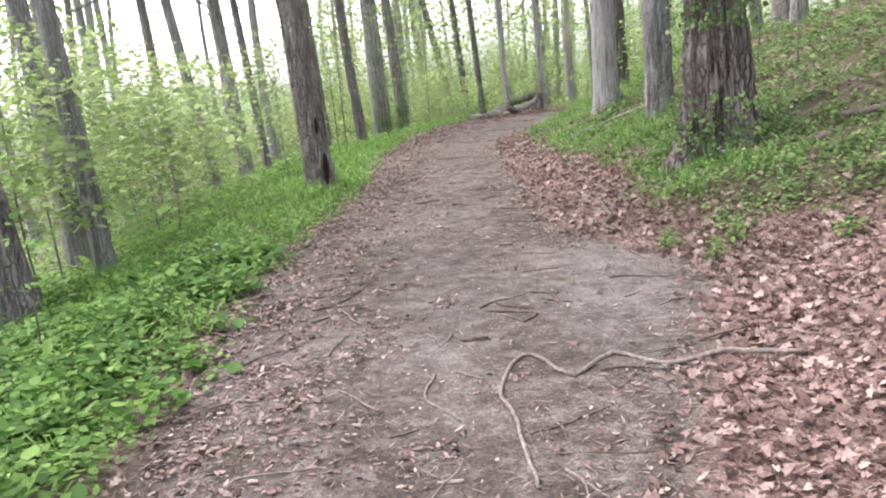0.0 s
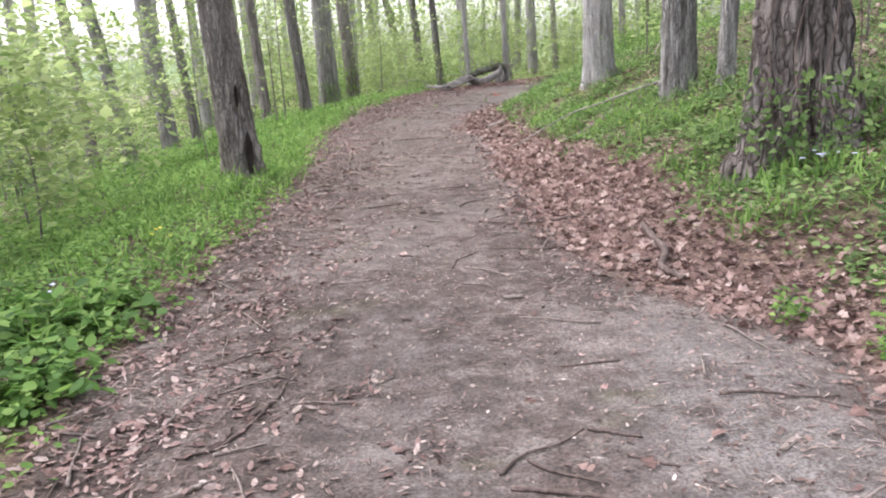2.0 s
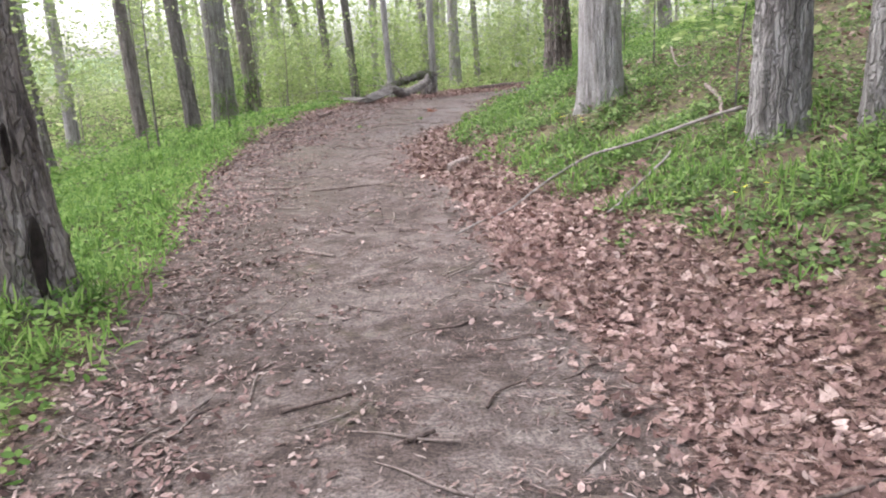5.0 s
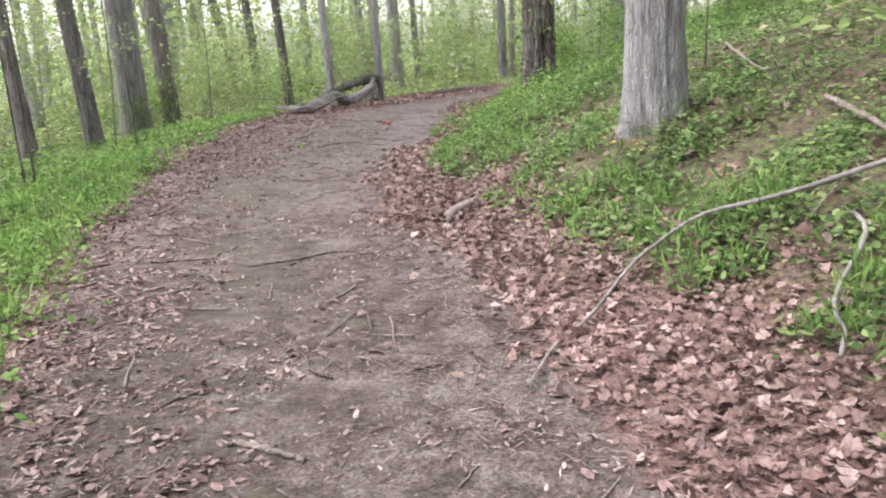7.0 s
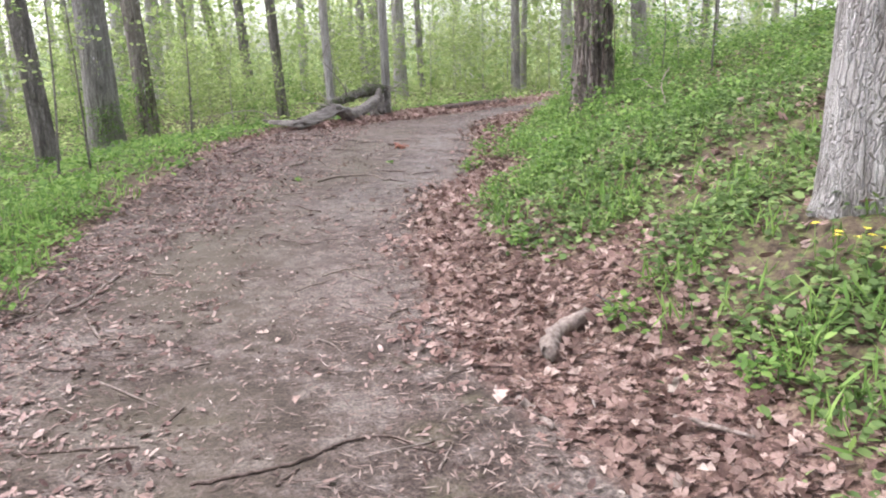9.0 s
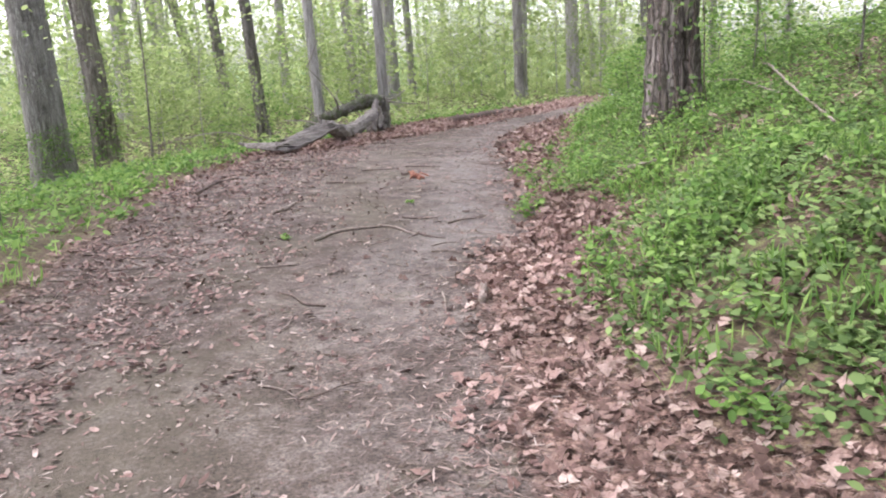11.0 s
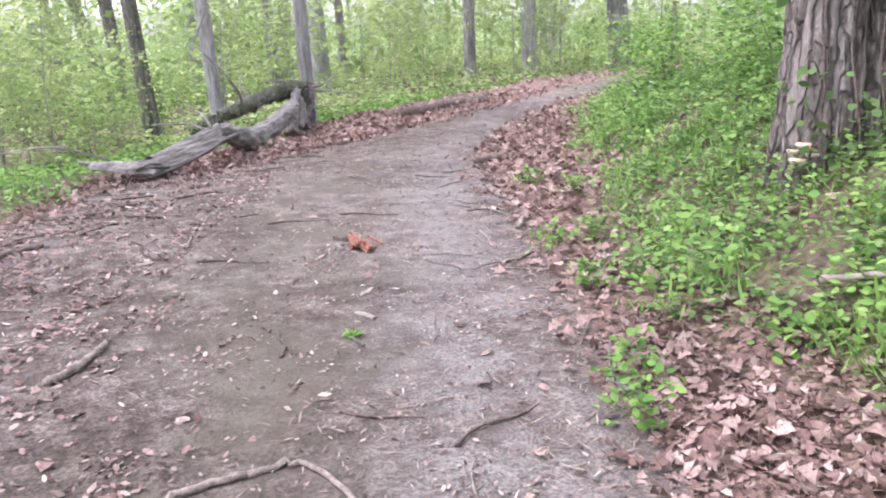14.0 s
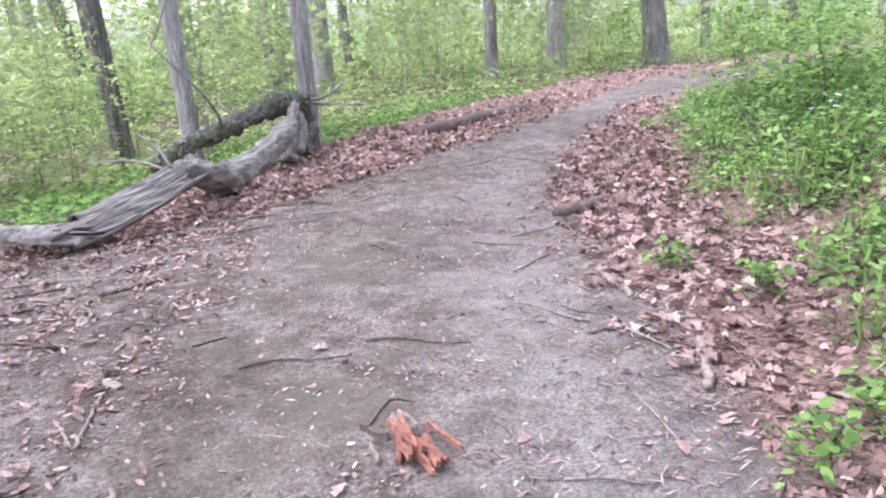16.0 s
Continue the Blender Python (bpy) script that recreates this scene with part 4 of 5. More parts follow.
# ---- sticks and branches on the ground ----
def stick(text, r0, r1, material, lift=0.0):
    p = line(text)
    z = height(p[:, 0], p[:, 1]) + (0.75 * r0 if r0 < 0.03 else 0.45 * r0) + lift + 0.035 * np.clip(beyond(TRAIL_RIGHT, p) < -0.05, 0, 1)
    pts = [Vector((a, b, c)) for (a, b), c in zip(p, z)]
    n = max(6, min(34, int(6 * len(pts))))
    seed = int(abs(p[0, 0] * 97 + p[0, 1] * 31)) % 997
    path = bend(pts, n)
    for i, q in enumerate(path):
        w = min(0.35 * r0 + 0.004, 0.02)
        q += Vector((noise.noise(Vector((i * 0.7, seed, 1.0))), noise.noise(Vector((i * 0.7, seed, 5.0))), 0.5 * noise.noise(Vector((i * 0.9, seed, 9.0))))) * w * 2
    pieces = [tube(path, np.linspace(r0, r1, n), 10 if r0 > 0.02 else 6, 0.18, seed)]
    if r0 < 0.03 and len(pts) > 2:
        for j in range(2):
            a = path[n // 3 + j * (n // 3)]
            e = a + Vector((noise.noise(Vector((seed, j, 3.0))), noise.noise(Vector((seed, j, 7.0))), 0.02)) * 0.25
            pieces.append(tube([a, (a + e) / 2 + Vector((0, 0, 0.012)), e], (r1 * 0.7, r1 * 0.5, r1 * 0.2), 5))
    look_of = "grey-brown" if material is TWIG else "pale split" if material is PALE else "dark brown"
    what = ("log", "short %s log lying among dead leaves", "log") if r0 > 0.03 else ("stick", "crooked %s stick lying on the path edge", "stick") if r0 > 0.011 else ("twig", "thin %s twig lying on the dirt path", "twig")
    return tagged(new(what[0], mesh_from(what[0], *joined(pieces), material)), what[1] % look_of, what[2], what[0] + "s on the path")


stick("1.86,4.24 1.66,4.39 1.54,4.49 1.25,4.51 1.00,4.76 0.74,4.46 0.56,4.83 0.43,4.68 0.34,4.28 0.38,4.09 0.41,3.66 0.43,3.32", 0.016, 0.009, TWIG)
stick("0.00,4.64 -0.05,4.36 0.07,4.12 0.13,4.02", 0.008, 0.004, TWIG)
stick("0.10,4.66 0.27,4.51", 0.006, 0.003, TWIG)
stick("0.88,4.03 0.62,3.89 0.44,3.83", 0.006, 0.004, TWIG_DARK)
stick("0.56,3.48 0.69,3.21", 0.007, 0.005, TWIG)
stick("-0.20,3.88 -0.07,3.95", 0.006, 0.004, TWIG_DARK)
stick("-0.95,6.20 -0.75,6.29 -0.60,6.75", 0.01, 0.006, TWIG_DARK)
stick("0.15,5.14 0.34,5.14", 0.007, 0.004, TWIG_DARK)
stick("0.90,4.48 0.94,4.23 1.05,4.45", 0.007, 0.004, TWIG_DARK)
stick("1.42,4.79 1.83,4.85", 0.009, 0.005, TWIG_DARK)
stick("-0.91,6.21 -0.78,6.28 -0.76,6.41", 0.011, 0.007, TWIG_DARK)
stick("-0.70,6.51 -0.61,6.70 -0.60,6.87", 0.011, 0.006, TWIG_DARK)
stick("-0.90,5.90 -0.78,5.98", 0.012, 0.009, TWIG)
stick("0.69,6.82 1.00,6.83", 0.007, 0.004, TWIG_DARK)
stick("0.69,6.18 0.88,6.08", 0.01, 0.005, TWIG_DARK)
stick("0.79,5.96 0.95,5.85", 0.008, 0.005, TWIG_DARK)
stick("0.33,5.79 0.57,5.72 0.66,5.67 0.66,5.59 0.57,5.46", 0.01, 0.006, TWIG_DARK)
stick("0.14,5.14 0.32,5.17", 0.014, 0.01, TWIG_DARK)
stick("-0.79,6.19 -0.59,6.25", 0.008, 0.004, TWIG)
stick("-1.07,5.49 -1.04,5.64", 0.008, 0.005, TWIG_DARK)
stick("-0.07,5.36 -0.01,5.28 -0.01,5.16", 0.006, 0.004, TWIG)
stick("-0.79,10.99 -0.58,11.12", 0.011, 0.007, TWIG_DARK)
stick("-0.34,10.94 -0.03,11.04", 0.012, 0.008, TWIG_DARK)
stick("0.15,10.53 0.27,10.60", 0.014, 0.009, TWIG_DARK)
stick("0.71,10.00 1.02,9.87 1.32,9.74 1.63,9.75", 0.012, 0.008, TWIG_DARK)
stick("1.74,8.94 1.73,8.62 1.72,8.37 1.61,8.12 1.68,7.88", 0.026, 0.018, TWIG_DARK)
stick("-0.06,9.08 0.10,9.01", 0.007, 0.004, TWIG_DARK)
stick("1.08,9.22 0.97,8.93", 0.012, 0.007, TWIG)
stick("-1.30,9.91 -1.10,9.82 -0.99,9.61 -0.93,9.13", 0.009, 0.006, TWIG)
stick("0.38,8.91 0.50,9.03", 0.007, 0.004, TWIG)
stick("0.57,7.87 0.69,7.87", 0.015, 0.012, TWIG)
stick("0.40,8.65 0.57,8.49 0.65,8.32", 0.009, 0.005, TWIG)
stick("0.31,8.67 0.37,8.92", 0.007, 0.004, TWIG_DARK)
stick("-0.26,13.77 -0.14,13.67 -0.01,13.54", 0.014, 0.012, TWIG)
stick("-1.38,16.17 -1.09,16.45", 0.01, 0.006, TWIG_DARK)
stick("-1.26,16.82 -1.10,16.92", 0.012, 0.008, TWIG_DARK)
stick("-0.88,15.18 -0.77,14.93", 0.009, 0.006, TWIG_DARK)
stick("0.56,14.24 0.73,14.29", 0.007, 0.004, TWIG_DARK)
stick("0.50,15.18 0.48,14.89", 0.006, 0.004, TWIG_DARK)
stick("0.48,13.18 0.59,13.30", 0.006, 0.003, TWIG)
stick("-0.97,18.67 -0.84,18.86 -0.71,19.43", 0.014, 0.009, TWIG)
stick("-0.80,18.57 -0.65,18.07", 0.01, 0.007, TWIG)
stick("-0.14,16.38 0.06,16.39 0.24,16.43 0.41,16.54 0.59,16.56 0.75,16.37", 0.009, 0.005, TWIG_DARK)
stick("0.15,16.28 0.24,16.38", 0.007, 0.005, TWIG_DARK)
stick("1.49,17.05 1.61,17.25 1.85,17.39", 0.042, 0.036, TWIG)
stick("1.69,16.25 1.84,15.97", 0.012, 0.008, TWIG)
stick("-0.21,17.57 -0.09,17.61", 0.007, 0.005, TWIG)
stick("-0.27,16.92 -0.19,17.09", 0.007, 0.004, TWIG_DARK)
stick("-0.81,16.83 -0.34,16.76", 0.009, 0.005, TWIG_DARK)
stick("0.73,16.24 0.83,16.41", 0.006, 0.004, TWIG)
stick("-0.89,17.00 -0.72,16.96", 0.007, 0.004, TWIG_DARK)
stick("1.08,23.00 1.29,23.20 1.54,23.25", 0.017, 0.013, TWIG)
stick("1.54,23.25 1.74,23.23 1.87,22.81", 0.014, 0.008, TWIG)
stick("0.16,25.92 0.40,26.71 0.66,26.86", 0.022, 0.015, TWIG_DARK)
stick("0.59,22.32 0.86,22.28", 0.008, 0.005, TWIG)
stick("2.45,22.34 2.50,22.13", 0.009, 0.005, TWIG)
stick("5.33,33.20 6.30,33.65 7.48,34.58", 0.095, 0.08, TWIG_DARK)
stick("0.28,21.97 0.45,22.03", 0.007, 0.004, TWIG)
stick("0.50,22.12 0.56,21.87", 0.007, 0.005, TWIG_DARK)
stick("0.86,24.35 0.99,24.46 1.09,24.71", 0.022, 0.014, TWIG)
stick("1.61,28.23 2.00,28.35", 0.014, 0.009, TWIG_DARK)
stick("1.14,28.13 1.30,28.19", 0.012, 0.008, TWIG_DARK)
stick("1.10,28.46 1.48,28.47", 0.01, 0.007, TWIG_DARK)
stick("4.64,28.44 4.99,28.47", 0.05, 0.042, TWIG_DARK)
stick("3.69,26.47 4.08,26.38", 0.008, 0.005, TWIG_DARK)
stick("4.20,27.21 4.10,26.73", 0.02, 0.015, TWIG)
stick("4.03,26.13 3.79,25.77", 0.024, 0.02, TWIG)
stick("1.51,26.64 1.57,26.38", 0.008, 0.006, TWIG)
stick("1.58,26.37 1.66,26.79", 0.009, 0.006, TWIG)
stick("1.20,27.67 1.50,27.43", 0.012, 0.007, TWIG_DARK)
stick("2.04,27.18 2.20,27.25", 0.007, 0.004, TWIG_DARK)
stick("2.55,26.07 2.69,26.25 2.77,26.21", 0.006, 0.004, TWIG_DARK)
stick("4.88,18.38 4.34,17.03 4.50,16.94", 0.014, 0.008, PALE, 0.1)
stick("6.5,25.8 5.90,24.32 5.06,22.46", 0.012, 0.007, TWIG, 0.12)
stick("6.9,25.2 6.32,24.32 5.33,22.78 4.77,21.72 4.18,20.95", 0.014, 0.008, TWIG, 0.14)
stick("3.69,8.51 3.93,8.43", 0.045, 0.035, TWIG_DARK)
stick("4.26,8.91 4.57,8.63 4.9,8.5", 0.04, 0.03, TWIG_DARK)
stick("4.18,16.01 3.99,15.32 3.47,14.35", 0.022, 0.015, TWIG, 0.05)
stick("3.96,23.27 4.10,22.93", 0.016, 0.012, PALE, 0.06)
stick("1.21,16.70 1.24,16.38", 0.02, 0.014, TWIG)
stick("1.87,21.20 1.76,20.90", 0.026, 0.02, TWIG)


def leaning_branch():
    top = root("fallen_branch", (0, 0, 0), "long forked grey branch leaning from the bank onto the path", "branch")
    main = bend([(0.97, 13.82, -0.36), (1.27, 14.23, -0.36), (1.55, 14.47, -0.33), (1.95, 14.8, -0.29), (2.2, 14.9, -0.22), (2.45, 14.9, -0.15), (2.7, 14.72, -0.08), (2.9, 14.6, -0.01), (3.1, 14.5, 0.05), (3.35, 14.38, 0.16), (3.62, 14.25, 0.42)], 40)
    main = [Vector((p.x, p.y, max(p.z, ground_at(p.x, p.y) + 0.035 + 0.15 * min(1, max(0, p.x - 1.5))))) for p in main]
    part("stem", mesh_from("stem", *tube(main, np.linspace(0.007, 0.017, 40), 9, 0.14, 3), DEADWOOD), top)
    arm = bend([(3.1, 14.5, 0.12)] + [(x, y, max(z, ground_at(x, y) + 0.12)) for x, y, z in ((2.8, 14.0, 0.06), (2.42, 13.72, -0.1), (2.25, 13.53, -0.17), (2.15, 13.36, -0.22), (1.99, 13.19, -0.3))], 20)
    part("fork", mesh_from("fork", *tube(arm, np.linspace(0.013, 0.009, 20), 8, 0.14, 5), DEADWOOD), top)
    for k, (a, e) in enumerate((((2.9, 14.6, -0.01), (2.95, 14.35, 0.3)), ((3.2, 14.46, 0.08), (3.5, 14.9, 0.3)), ((2.62, 13.88, -0.17), (2.35, 13.8, -0.2)), ((3.1, 14.5, 0.05), (3.3, 14.1, 0.25)))):
        a, e = Vector(a), Vector(e)
        part("twig", mesh_from("twig", *tube(bend([a, (a + e) / 2 + Vector((0.03, 0, 0.03)), e], 7), np.linspace(0.01, 0.004, 7), 5, 0.1, k), TWIG), top)


leaning_branch()

# random twigs
rs = np.random.RandomState(17)
TWIGS = []
for k in range(7):
    ln = rs.uniform(0.14, 0.5)
    pts = [Vector((ln * (u - 0.5), rs.normal(0, 0.02), 0.004 + rs.uniform(0, 0.008))) for u in np.linspace(0, 1, 4)]
    ob = new("twig", mesh_from("twig", *tube(bend(pts, 9), np.linspace(rs.uniform(0.004, 0.01), 0.003, 9), 5, 0.15, k), (TWIG, TWIG_DARK)[k % 2]))
    tagged(ob, "short dry twig lying on the dirt path", "twig", "loose twigs")
    TWIGS.append(ob)
    ob.matrix_basis = pose(-1.0, 3.0 + 2.2 * k, ground_at(-1.0, 3.0 + 2.2 * k) + 0.004, 0, 0, 50 * k)
x, y = sown(rs, 2300, (-1.6, 5.5), (2, 31), lambda x, y, l, r: (on_trail(x, y) > 0) * np.clip(1.05 - on_trail(x, y) * 0.75, 0.15, 1) * np.where(beyond(TRAIL_LEFT, np.stack([x, y], 1)) > -1.1, 1.0, 0.5))
for a, b in zip(x[:262], y[:262]):
    copy_thing(TWIGS[rs.randint(7)], pose(a, b, ground_at(a, b) + 0.004, 0, 0, rs.uniform(0, 360)))


# ---- the fallen log at the bend ----
def shell(path, width, thick, turn, rs, sides=15, arc=1.9):
    """A split, hollowed piece of trunk: an arc of wood with thickness along a path."""
    path = [Vector(p) for p in path]
    verts, faces = [], []
    m = sides
    for i, p in enumerate(path):
        d = (path[min(i + 1, len(path) - 1)] - path[max(i - 1, 0)]).normalized()
        s = d.cross(Vector((0, 0, 1))).normalized()
        t = s.cross(d)
        w, g = width[i], turn[i]
        for side in (1.0, 0.0):
            for k in range(m):
                a = g + (k / (m - 1) - 0.5) * 2 * arc
                q = Vector((math.cos(a) * 6, math.sin(a) * 6, i * 0.12))
                rr = w + min(w, 0.17) * (0.10 * noise.noise(q) + 0.11 * noise.noise(Vector((a * 8 / arc, 3.0, i * 0.1))) + 0.04 * noise.noise(q * 3.1)) - (0 if side else thick * (0.8 + 0.5 * noise.noise(q * 1.3)))
                end = d * noise.noise(Vector((a * 9, i * 1.0, 4.0))) * 0.35 if i in (0, len(path) - 1) else Vector()
                verts.append(p + end + (s * math.sin(a) + t * math.cos(a)) * rr)
    for i in range(len(path) - 1):
        o, q = i * 2 * m, (i + 1) * 2 * m
        for k in range(m - 1):
            faces.append((o + k, o + k + 1, q + k + 1, q + k))
            faces.append((o + m + k + 1, o + m + k, q + m + k, q + m + k + 1))
        faces.append((o, q, q + m, o + m))
        faces.append((o + m - 1, o + 2 * m - 1, q + 2 * m - 1, q + m - 1))
    e = (len(path) - 1) * 2 * m
    for k in range(m - 1):
        faces.append((k + 1, k, m + k, m + k + 1))
        faces.append((e + k, e + k + 1, e + m + k + 1, e + m + k))
    return verts, faces


def fallen_log():
    rs = np.random.RandomState(5)
    top = root("fallen_log", (0, 0, 0), "weathered grey fallen tree, hollow and split, lying at the path edge", "log")
    a = bend([(1.34, 29.69, -0.69), (1.6, 29.91, -0.64), (1.87, 30.13, -0.57), (2.14, 30.35, -0.48)], 44)
    part("split_trunk", mesh_from("split_trunk", *shell(a, np.linspace(0.6, 0.58, 44), 0.07, np.linspace(0.66, 0.6, 44), rs, 41, 0.225), DEADLOG), top, "silvery split slab of hollow trunk")
    a2 = bend([(1.52, 29.4, -0.36), (1.28, 29.42, -0.33), (1.08, 29.5, -0.3), (0.92, 29.58, -0.28)], 24)
    part("slab", mesh_from("slab", *shell(a2, np.linspace(0.16, 0.09, 24), 0.05, np.linspace(-0.35, -0.2, 24), rs, 17, 1.0), DEADLOG), top, "hollow grey butt end of the trunk")
    b = bend([(2.2, 30.06, -0.03), (2.36, 30.25, -0.09), (2.55, 30.55, -0.2), (2.76, 30.9, -0.25), (3.0, 31.35, -0.2), (3.25, 31.8, -0.12), (3.5, 32.25, -0.02)], 64)
    part("trunk", mesh_from("trunk", *tube(b, np.concatenate([np.linspace(0.08, 0.14, 26), np.linspace(0.14, 0.1, 38)]), 32, 0.2, 8, freq=2.5), DEADLOG), top)
    c = bend([(2.05, 31.25, -0.16), (2.3, 31.55, -0.06), (2.6, 31.9, 0.0), (3.05, 32.35, 0.1), (3.4, 32.75, 0.16), (3.75, 33.0, 0.16)], 64)
    part("upper_trunk", mesh_from("upper_trunk", *tube(c, np.linspace(0.06, 0.115, 64), 28, 0.5, 12, freq=4.0), MOSSY), top, "mossy rotting upper trunk")
    for k, (s, m, e, r, mt) in enumerate((((3.45, 32.3, -0.4), (3.52, 32.45, -0.1), (3.68, 32.75, 0.17), 0.1, DEADWOOD), ((3.88, 32.95, -0.42), (3.88, 33.0, -0.1), (3.86, 33.0, 0.14), 0.075, BARK_DARK),
                                          ((3.5, 32.75, 0.15), (3.75, 32.95, 0.22), (4.0, 33.1, 0.2), 0.06, MOSSY), ((3.62, 32.55, -0.35), (3.7, 32.7, -0.05), (3.6, 32.8, 0.2), 0.07, DEADWOOD), ((3.72, 32.6, -0.4), (3.8, 32.8, -0.2), (3.95, 33.0, -0.05), 0.06, BARK_BROWN))):
        p = bend([s, m, e], 16)
        part("root_stub", mesh_from("root_stub", *tube(p, np.linspace(r, r * 0.45, 16), 16, 0.6, 20 + k), mt), top, "broken rotting root stub")
    for k, (s, m, e, r) in enumerate((((3.9, 33.0, 0.18), (4.15, 33.2, 0.2), (4.4, 33.3, 0.34), 0.028), ((3.9, 33.0, 0.15), (4.2, 33.1, 0.1), (4.6, 33.2, 0.05), 0.022), ((2.16, 30.0, 0.02), (2.08, 30.1, 0.16), (1.92, 30.2, 0.3), 0.014), ((2.1, 30.1, 0.0), (1.9, 30.3, 0.05), (1.55, 30.4, 0.06), 0.014),
                                      ((2.8, 32.1, 0.03), (2.63, 31.6, 0.37), (2.18, 31.5, 0.91), 0.02), ((2.18, 31.5, 0.91), (2.25, 31.5, 1.03), (2.42, 31.5, 1.4), 0.014), ((1.1, 29.45, -0.16), (0.55, 29.35, 0.02), (-0.3, 29.3, -0.08), 0.013), ((2.95, 32.2, 0.12), (2.8, 32.3, 0.3), (2.9, 32.6, 0.45), 0.012), ((3.7, 32.9, 0.15), (3.6, 33.1, 0.28), (3.3, 33.2, 0.3), 0.018))):
        p = bend([s, m, e], 10)
        part("branch_stub", mesh_from("branch_stub", *tube(p, np.linspace(r, r * 0.4, 10), 7, 0.3, 30 + k), DEADWOOD), top)


fallen_log()


# ---- small things ----
def chunk(name, at, size, material, label, category, rz, seed, tilt=0.0, group=""):
    """A splintered flat piece of wood."""
    rs = np.random.RandomState(seed)
    L, W, H = size
    n = 6
    verts, faces = [], []
    for i in range(n + 1):
        u = i / n
        w = W * (0.35 + 0.65 * math.sin(math.pi * (0.12 + 0.76 * u))) * rs.uniform(0.75, 1.15)
        o = rs.normal(0, W * 0.1)
        zz = H * rs.uniform(0.7, 1.2)
        verts += [(L * (u - 0.5), o - w / 2, 0), (L * (u - 0.5), o + w / 2, 0), (L * (u - 0.5), o + w / 3, zz), (L * (u - 0.5), o - w / 3, zz)]
    for i in range(n):
        for k in range(4):
            a, b = 4 * i + k, 4 * i + (k + 1) % 4
            faces.append((a, b, b + 4, a + 4))
    faces += [(3, 2, 1, 0), tuple(4 * n + k for k in range(4))]
    ob = new(name, mesh_from(name, verts, faces, material, False))
    ob.matrix_basis = pose(at[0], at[1], ground_at(*at) + 0.004, 0, tilt, rz)
    return tagged(ob, label, category, group)


for k, (x, y, ln, w) in enumerate(((0.08, 3.42, 0.11, 0.025), (-1.14, 6.28, 0.13, 0.05), (-0.36, 5.79, 0.05, 0.03), (1.41, 5.97, 0.14, 0.03), (0.04, 14.38, 0.1, 0.04), (-0.52, 13.9, 0.07, 0.03), (1.56, 27.85, 0.22, 0.06), (1.31, 28.34, 0.14, 0.06),
                                   (2.43, 24.93, 0.13, 0.04), (2.32, 24.57, 0.14, 0.04), (-0.32, 12.15, 0.1, 0.04), (-1.02, 8.66, 0.05, 0.03), (4.15, 26.4, 0.12, 0.045), (4.3, 27.2, 0.12, 0.04), (1.7, 26.9, 0.12, 0.06), (1.3, 26.1, 0.14, 0.05), (-0.78, 12.3, 0.11, 0.035), (2.05, 20.6, 0.3, 0.05), (1.9, 16.6, 0.3, 0.06))):
    chunk("wood_chip", (x, y), (ln, w, 0.008), PALE, "pale splintered chip of wood lying on the path", "wood chip", (k * 73) % 180, 200 + k, group="wood chips on the path")


def rotten_chunk():
    x, y = 2.64, 25.85
    top = root("rotten_wood", (x, y, ground_at(x, y)), "crumbling red rotten wood chunk lying on the path", "wood")
    rs = np.random.RandomState(77)
    for k in range(16):
        m = ROT if k < 12 else (TWIG, PALE, TWIG_DARK, TWIG)[k - 12]
        ln = rs.uniform(0.1, 0.22)
        ob = chunk("splinter", (0, 0), (ln, rs.uniform(0.018, 0.038), rs.uniform(0.015, 0.03)), m, "", "", 0, 300 + k)
        ob.parent = top
        dx, dy = rs.normal(0, 0.045), rs.normal(-0.02, 0.05)
        if k >= 12:
            dx, dy = (-0.12, 0.0, -0.09, 0.03)[k - 12], (0.02, 0.16, 0.1, 0.13)[k - 12]
        ob.matrix_basis = pose(dx, dy, 0.012 + 0.012 * (k % 4), rs.uniform(-30, 30), rs.uniform(-9, 9), rs.normal(98, 13))


rotten_chunk()


def trunk_hollow(x, y, z, w, h, face):
    """A rotten opening in the trunk: a shallow dish, its inner shade painted near-black, its rim swollen."""
    verts, faces = [], []
    rings = [(1.25, 0.0), (1.05, 0.016), (0.85, 0.006), (0.45, -0.01), (0.0, -0.014)]
    n = 16
    for s, d in rings:
        for k in range(n):
            a = 2 * math.pi * k / n
            f = 1 + 0.15 * noise.noise(Vector((math.cos(a) * 2, math.sin(a) * 2, z)))
            verts.append((w * s * f * math.cos(a), -d, h * s * f * math.sin(a)))
    for i in range(len(rings) - 1):
        for k in range(n):
            a, b = i * n + k, i * n + (k + 1) % n
            faces.append((a, b, b + n, a + n))
    me = mesh_from("hollow", verts, faces, ROT_SHADE)
    return me, pose(x, y, z, 0, 0, face)


hollow_tree = next(o for o in bpy.data.objects if o.name.startswith("tree") and "hollow" in str(o["label"]))
for dx, dz, w, h in ((0.13, 0.4, 0.034, 0.2), (0.05, 1.05, 0.018, 0.1)):
    me, m = trunk_hollow(dx, -0.235 if dz < 0.8 else -0.215, dz, w, h, 24)
    part("hollow", me, hollow_tree, "rotten hollow with its inner shade painted near-black").matrix_basis = m


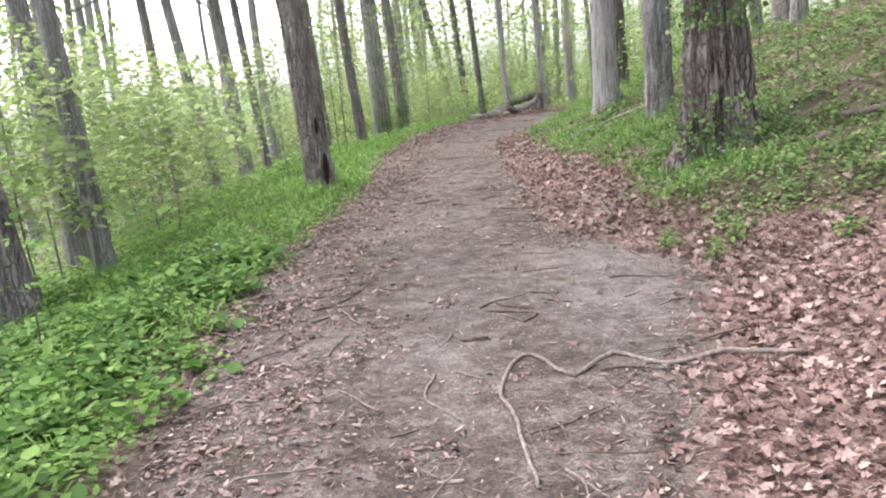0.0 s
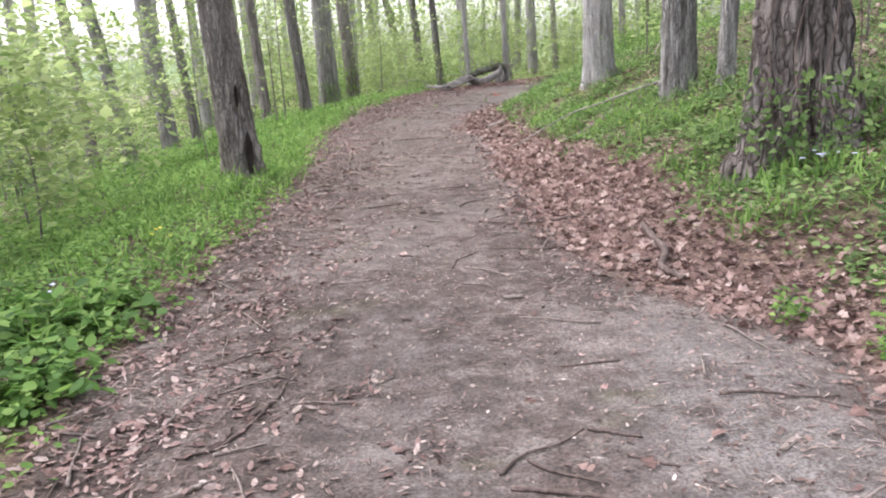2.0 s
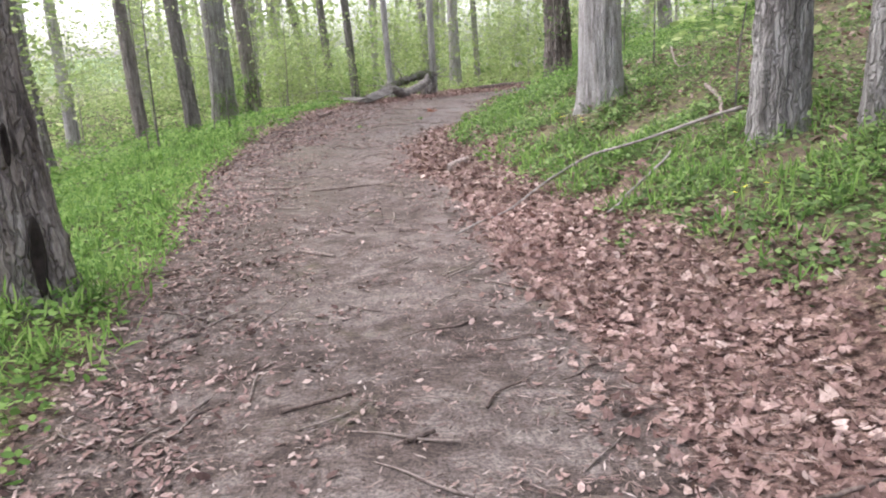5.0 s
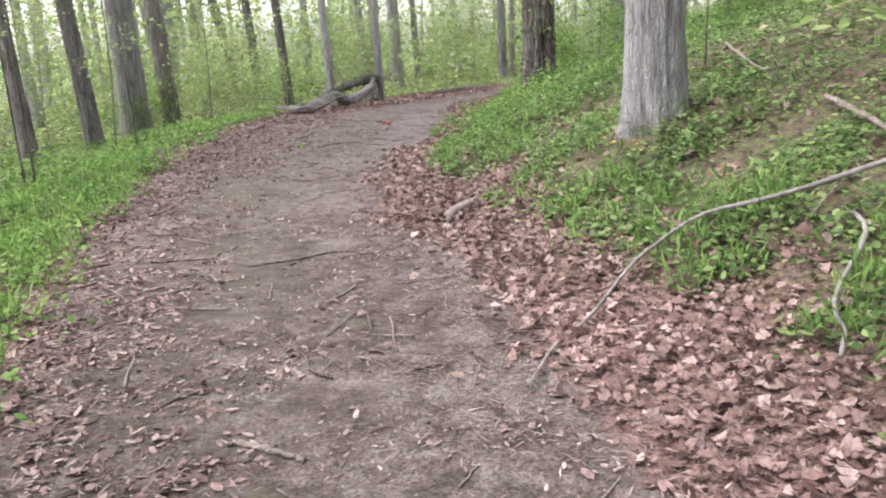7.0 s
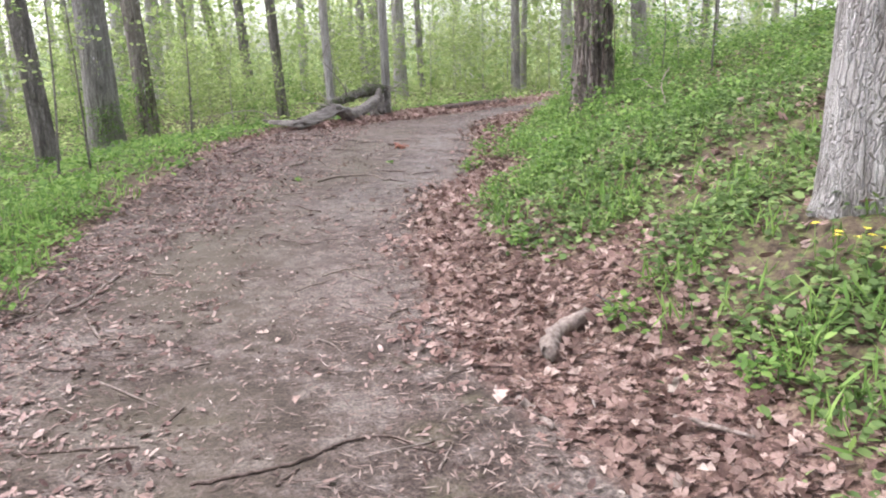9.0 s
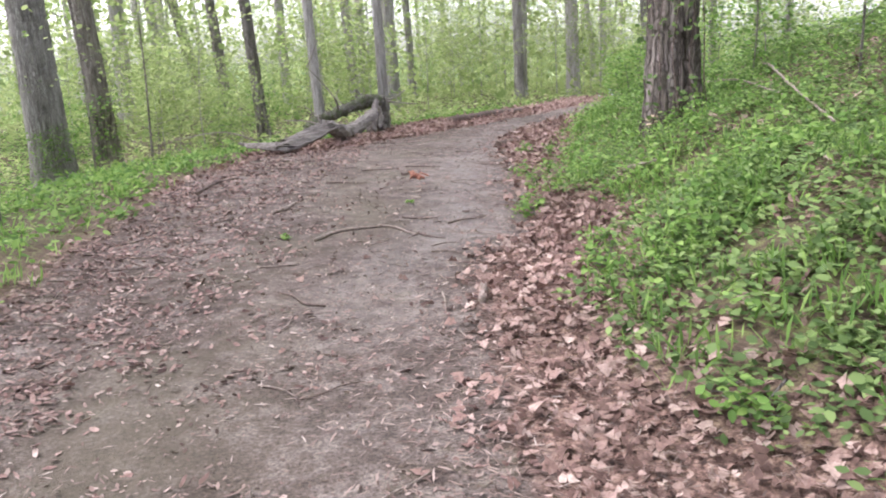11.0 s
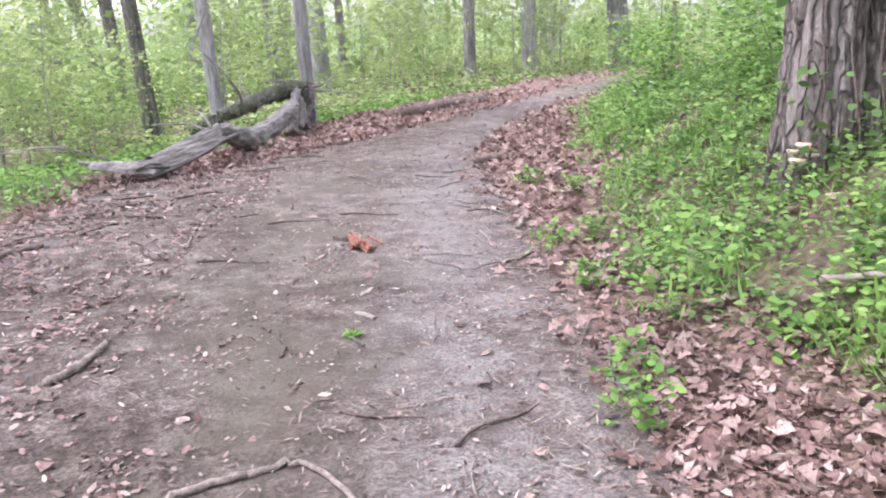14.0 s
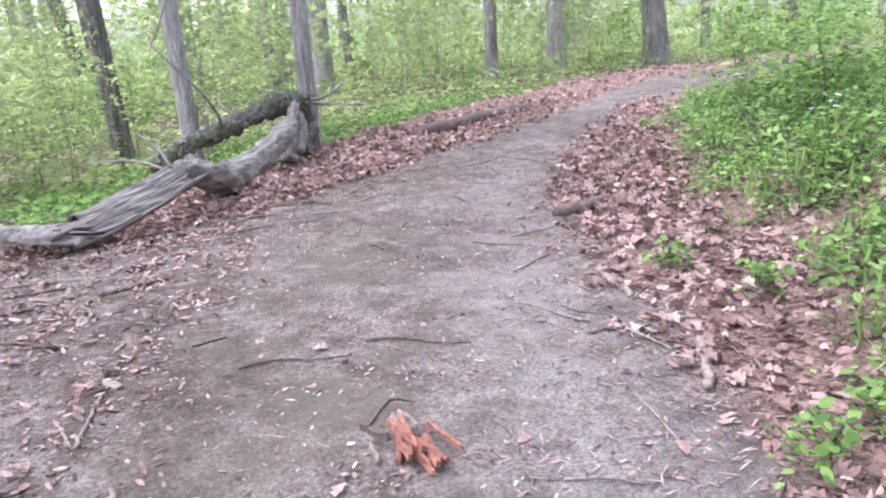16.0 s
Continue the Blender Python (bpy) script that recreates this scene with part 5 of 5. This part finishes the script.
def ivy(x, y, r, spans, n, seed, label):
    rs = np.random.RandomState(seed)
    z0 = ground_at(x, y)
    a = rs.normal(radians(-110), 0.8, n)
    pick = rs.randint(0, len(spans), n)
    lo = np.array([s[0] for s in spans])[pick]
    hi = np.array([s[1] for s in spans])[pick]
    h = lo + (hi - lo) * rs.uniform(0, 1, n) ** 1.3
    rad = (r * (1 + 0.75 * np.exp(-h / 0.6)) + 0.05) + rs.uniform(0, 0.16, n)
    pts = np.stack([x + rad * np.cos(a), y + rad * np.sin(a), z0 + h], 1)
    top = root("ivy", (0, 0, 0), label, "ivy")
    part("foliage", leaf_mesh("foliage", "oval", pts, rs.uniform(0.04, 0.09, n), rs, HERB_DARK, 0.7), top)
    for k in range(4):
        b = radians(-150 + 28 * k)
        vine = [(x + (r * (1 + 0.75 * math.exp(-q / 0.6)) + 0.03) * math.cos(b + 0.1 * math.sin(q * 5 + k)), y + (r * (1 + 0.75 * math.exp(-q / 0.6)) + 0.03) * math.sin(b + 0.1 * math.sin(q * 5 + k)), z0 + q) for q in np.linspace(0.0, 2.1, 12)]
        part("vine", mesh_from("vine", *tube(vine, np.linspace(0.008, 0.004, 12), 5, 0.1, k), TWIG_DARK), top)


ivy(3.3, 9.75, 0.35, [(0.0, 0.6), (1.3, 2.3)], 900, 61, "ivy with small green leaves climbing the furrowed trunk")
ivy(5.25, 24.5, 0.25, [(0.0, 0.5), (0.9, 1.6)], 240, 62, "sparse ivy climbing the trunk above the bank herbs")


def bracket(x, y, z, face, k):
    verts, faces, n = [], [], 10
    for ring, (rr, zz) in enumerate(((0.0, 0.02), (0.055, 0.018), (0.07, 0.004), (0.05, -0.015), (0.0, -0.02))):
        for i in range(n):
            a = math.pi * i / (n - 1)
            verts.append((rr * math.cos(a), -rr * math.sin(a) * 0.9, zz))
    for i in range(4):
        for j in range(n - 1):
            faces.append((i * n + j, i * n + j + 1, (i + 1) * n + j + 1, (i + 1) * n + j))
    ob = new("bracket_fungus", mesh_from("bracket_fungus", verts, faces, FUNGUS))
    ob.matrix_basis = pose(x, y, z, 0, 0, face) @ Matrix.Scale(0.6 + 0.2 * (k % 2), 4)
    return tagged(ob, "pale tan bracket fungus growing on the trunk", "fungus", "bracket fungi")


for k, (a, h) in enumerate(((-168, 0.2), (-158, 0.24), (-150, 0.19), (-162, 0.15))):
    q = 0.25 * (1 + 0.5 * math.exp(-h / 0.47)) + 0.03
    bracket(5.25 + q * math.cos(radians(a)), 24.5 + q * math.sin(radians(a)), ground_at(4.9, 24.3) + h, a + 90, k)


def flowers(x, y, n, high, material, label, seed, spread=0.12):
    rs = np.random.RandomState(seed)
    z = ground_at(x, y)
    top = root("wildflower", (x, y, z), label, "flower", "wildflowers")
    for k in range(n):
        px, py, h = rs.normal(0, spread), rs.normal(0, spread), high * rs.uniform(0.7, 1.1)
        stalk = part("stalk", mesh_from("stalk", *tube([(px * 0.6, py * 0.6, -0.02), (px * 0.9, py * 0.9, h * 0.5), (px, py, h)], (0.003, 0.003, 0.002), 4), HERB), top)
        pts = np.array([[px, py, h]] * 5)
        yaw = np.arange(5) * 1.2566
        part("petals", leaf_mesh("petals", "oval", pts, 0.024, rs, material, 0.15, 1.0, yaw), stalk)


flowers(2.8, 16.75, 7, 0.24, YELLOW, "yellow wildflowers on thin stalks beside the tree", 1, 0.13)
flowers(3.05, 8.95, 9, 0.16, VIOLET, "pale violet flowers at the foot of the old tree", 2, 0.09)
flowers(5.95, 27.4, 4, 0.42, VIOLET, "pale violet flowers in the bank herbs", 3, 0.06)
flowers(6.4, 23.2, 4, 0.35, VIOLET, "pale violet flowers in the bank herbs", 4, 0.06)
flowers(-1.9, 9.6, 4, 0.2, YELLOW, "small yellow flowers in the verge herbs", 5, 0.12)
flowers(-2.2, 8.2, 3, 0.2, VIOLET, "pale violet flowers in the verge herbs", 6, 0.08)
flowers(2.6, 12.4, 3, 0.2, YELLOW, "small yellow flowers in the bank herbs", 7, 0.08)
flowers(4.3, 13.1, 4, 0.25, VIOLET, "pale violet flowers in the bank herbs", 8, 0.06)
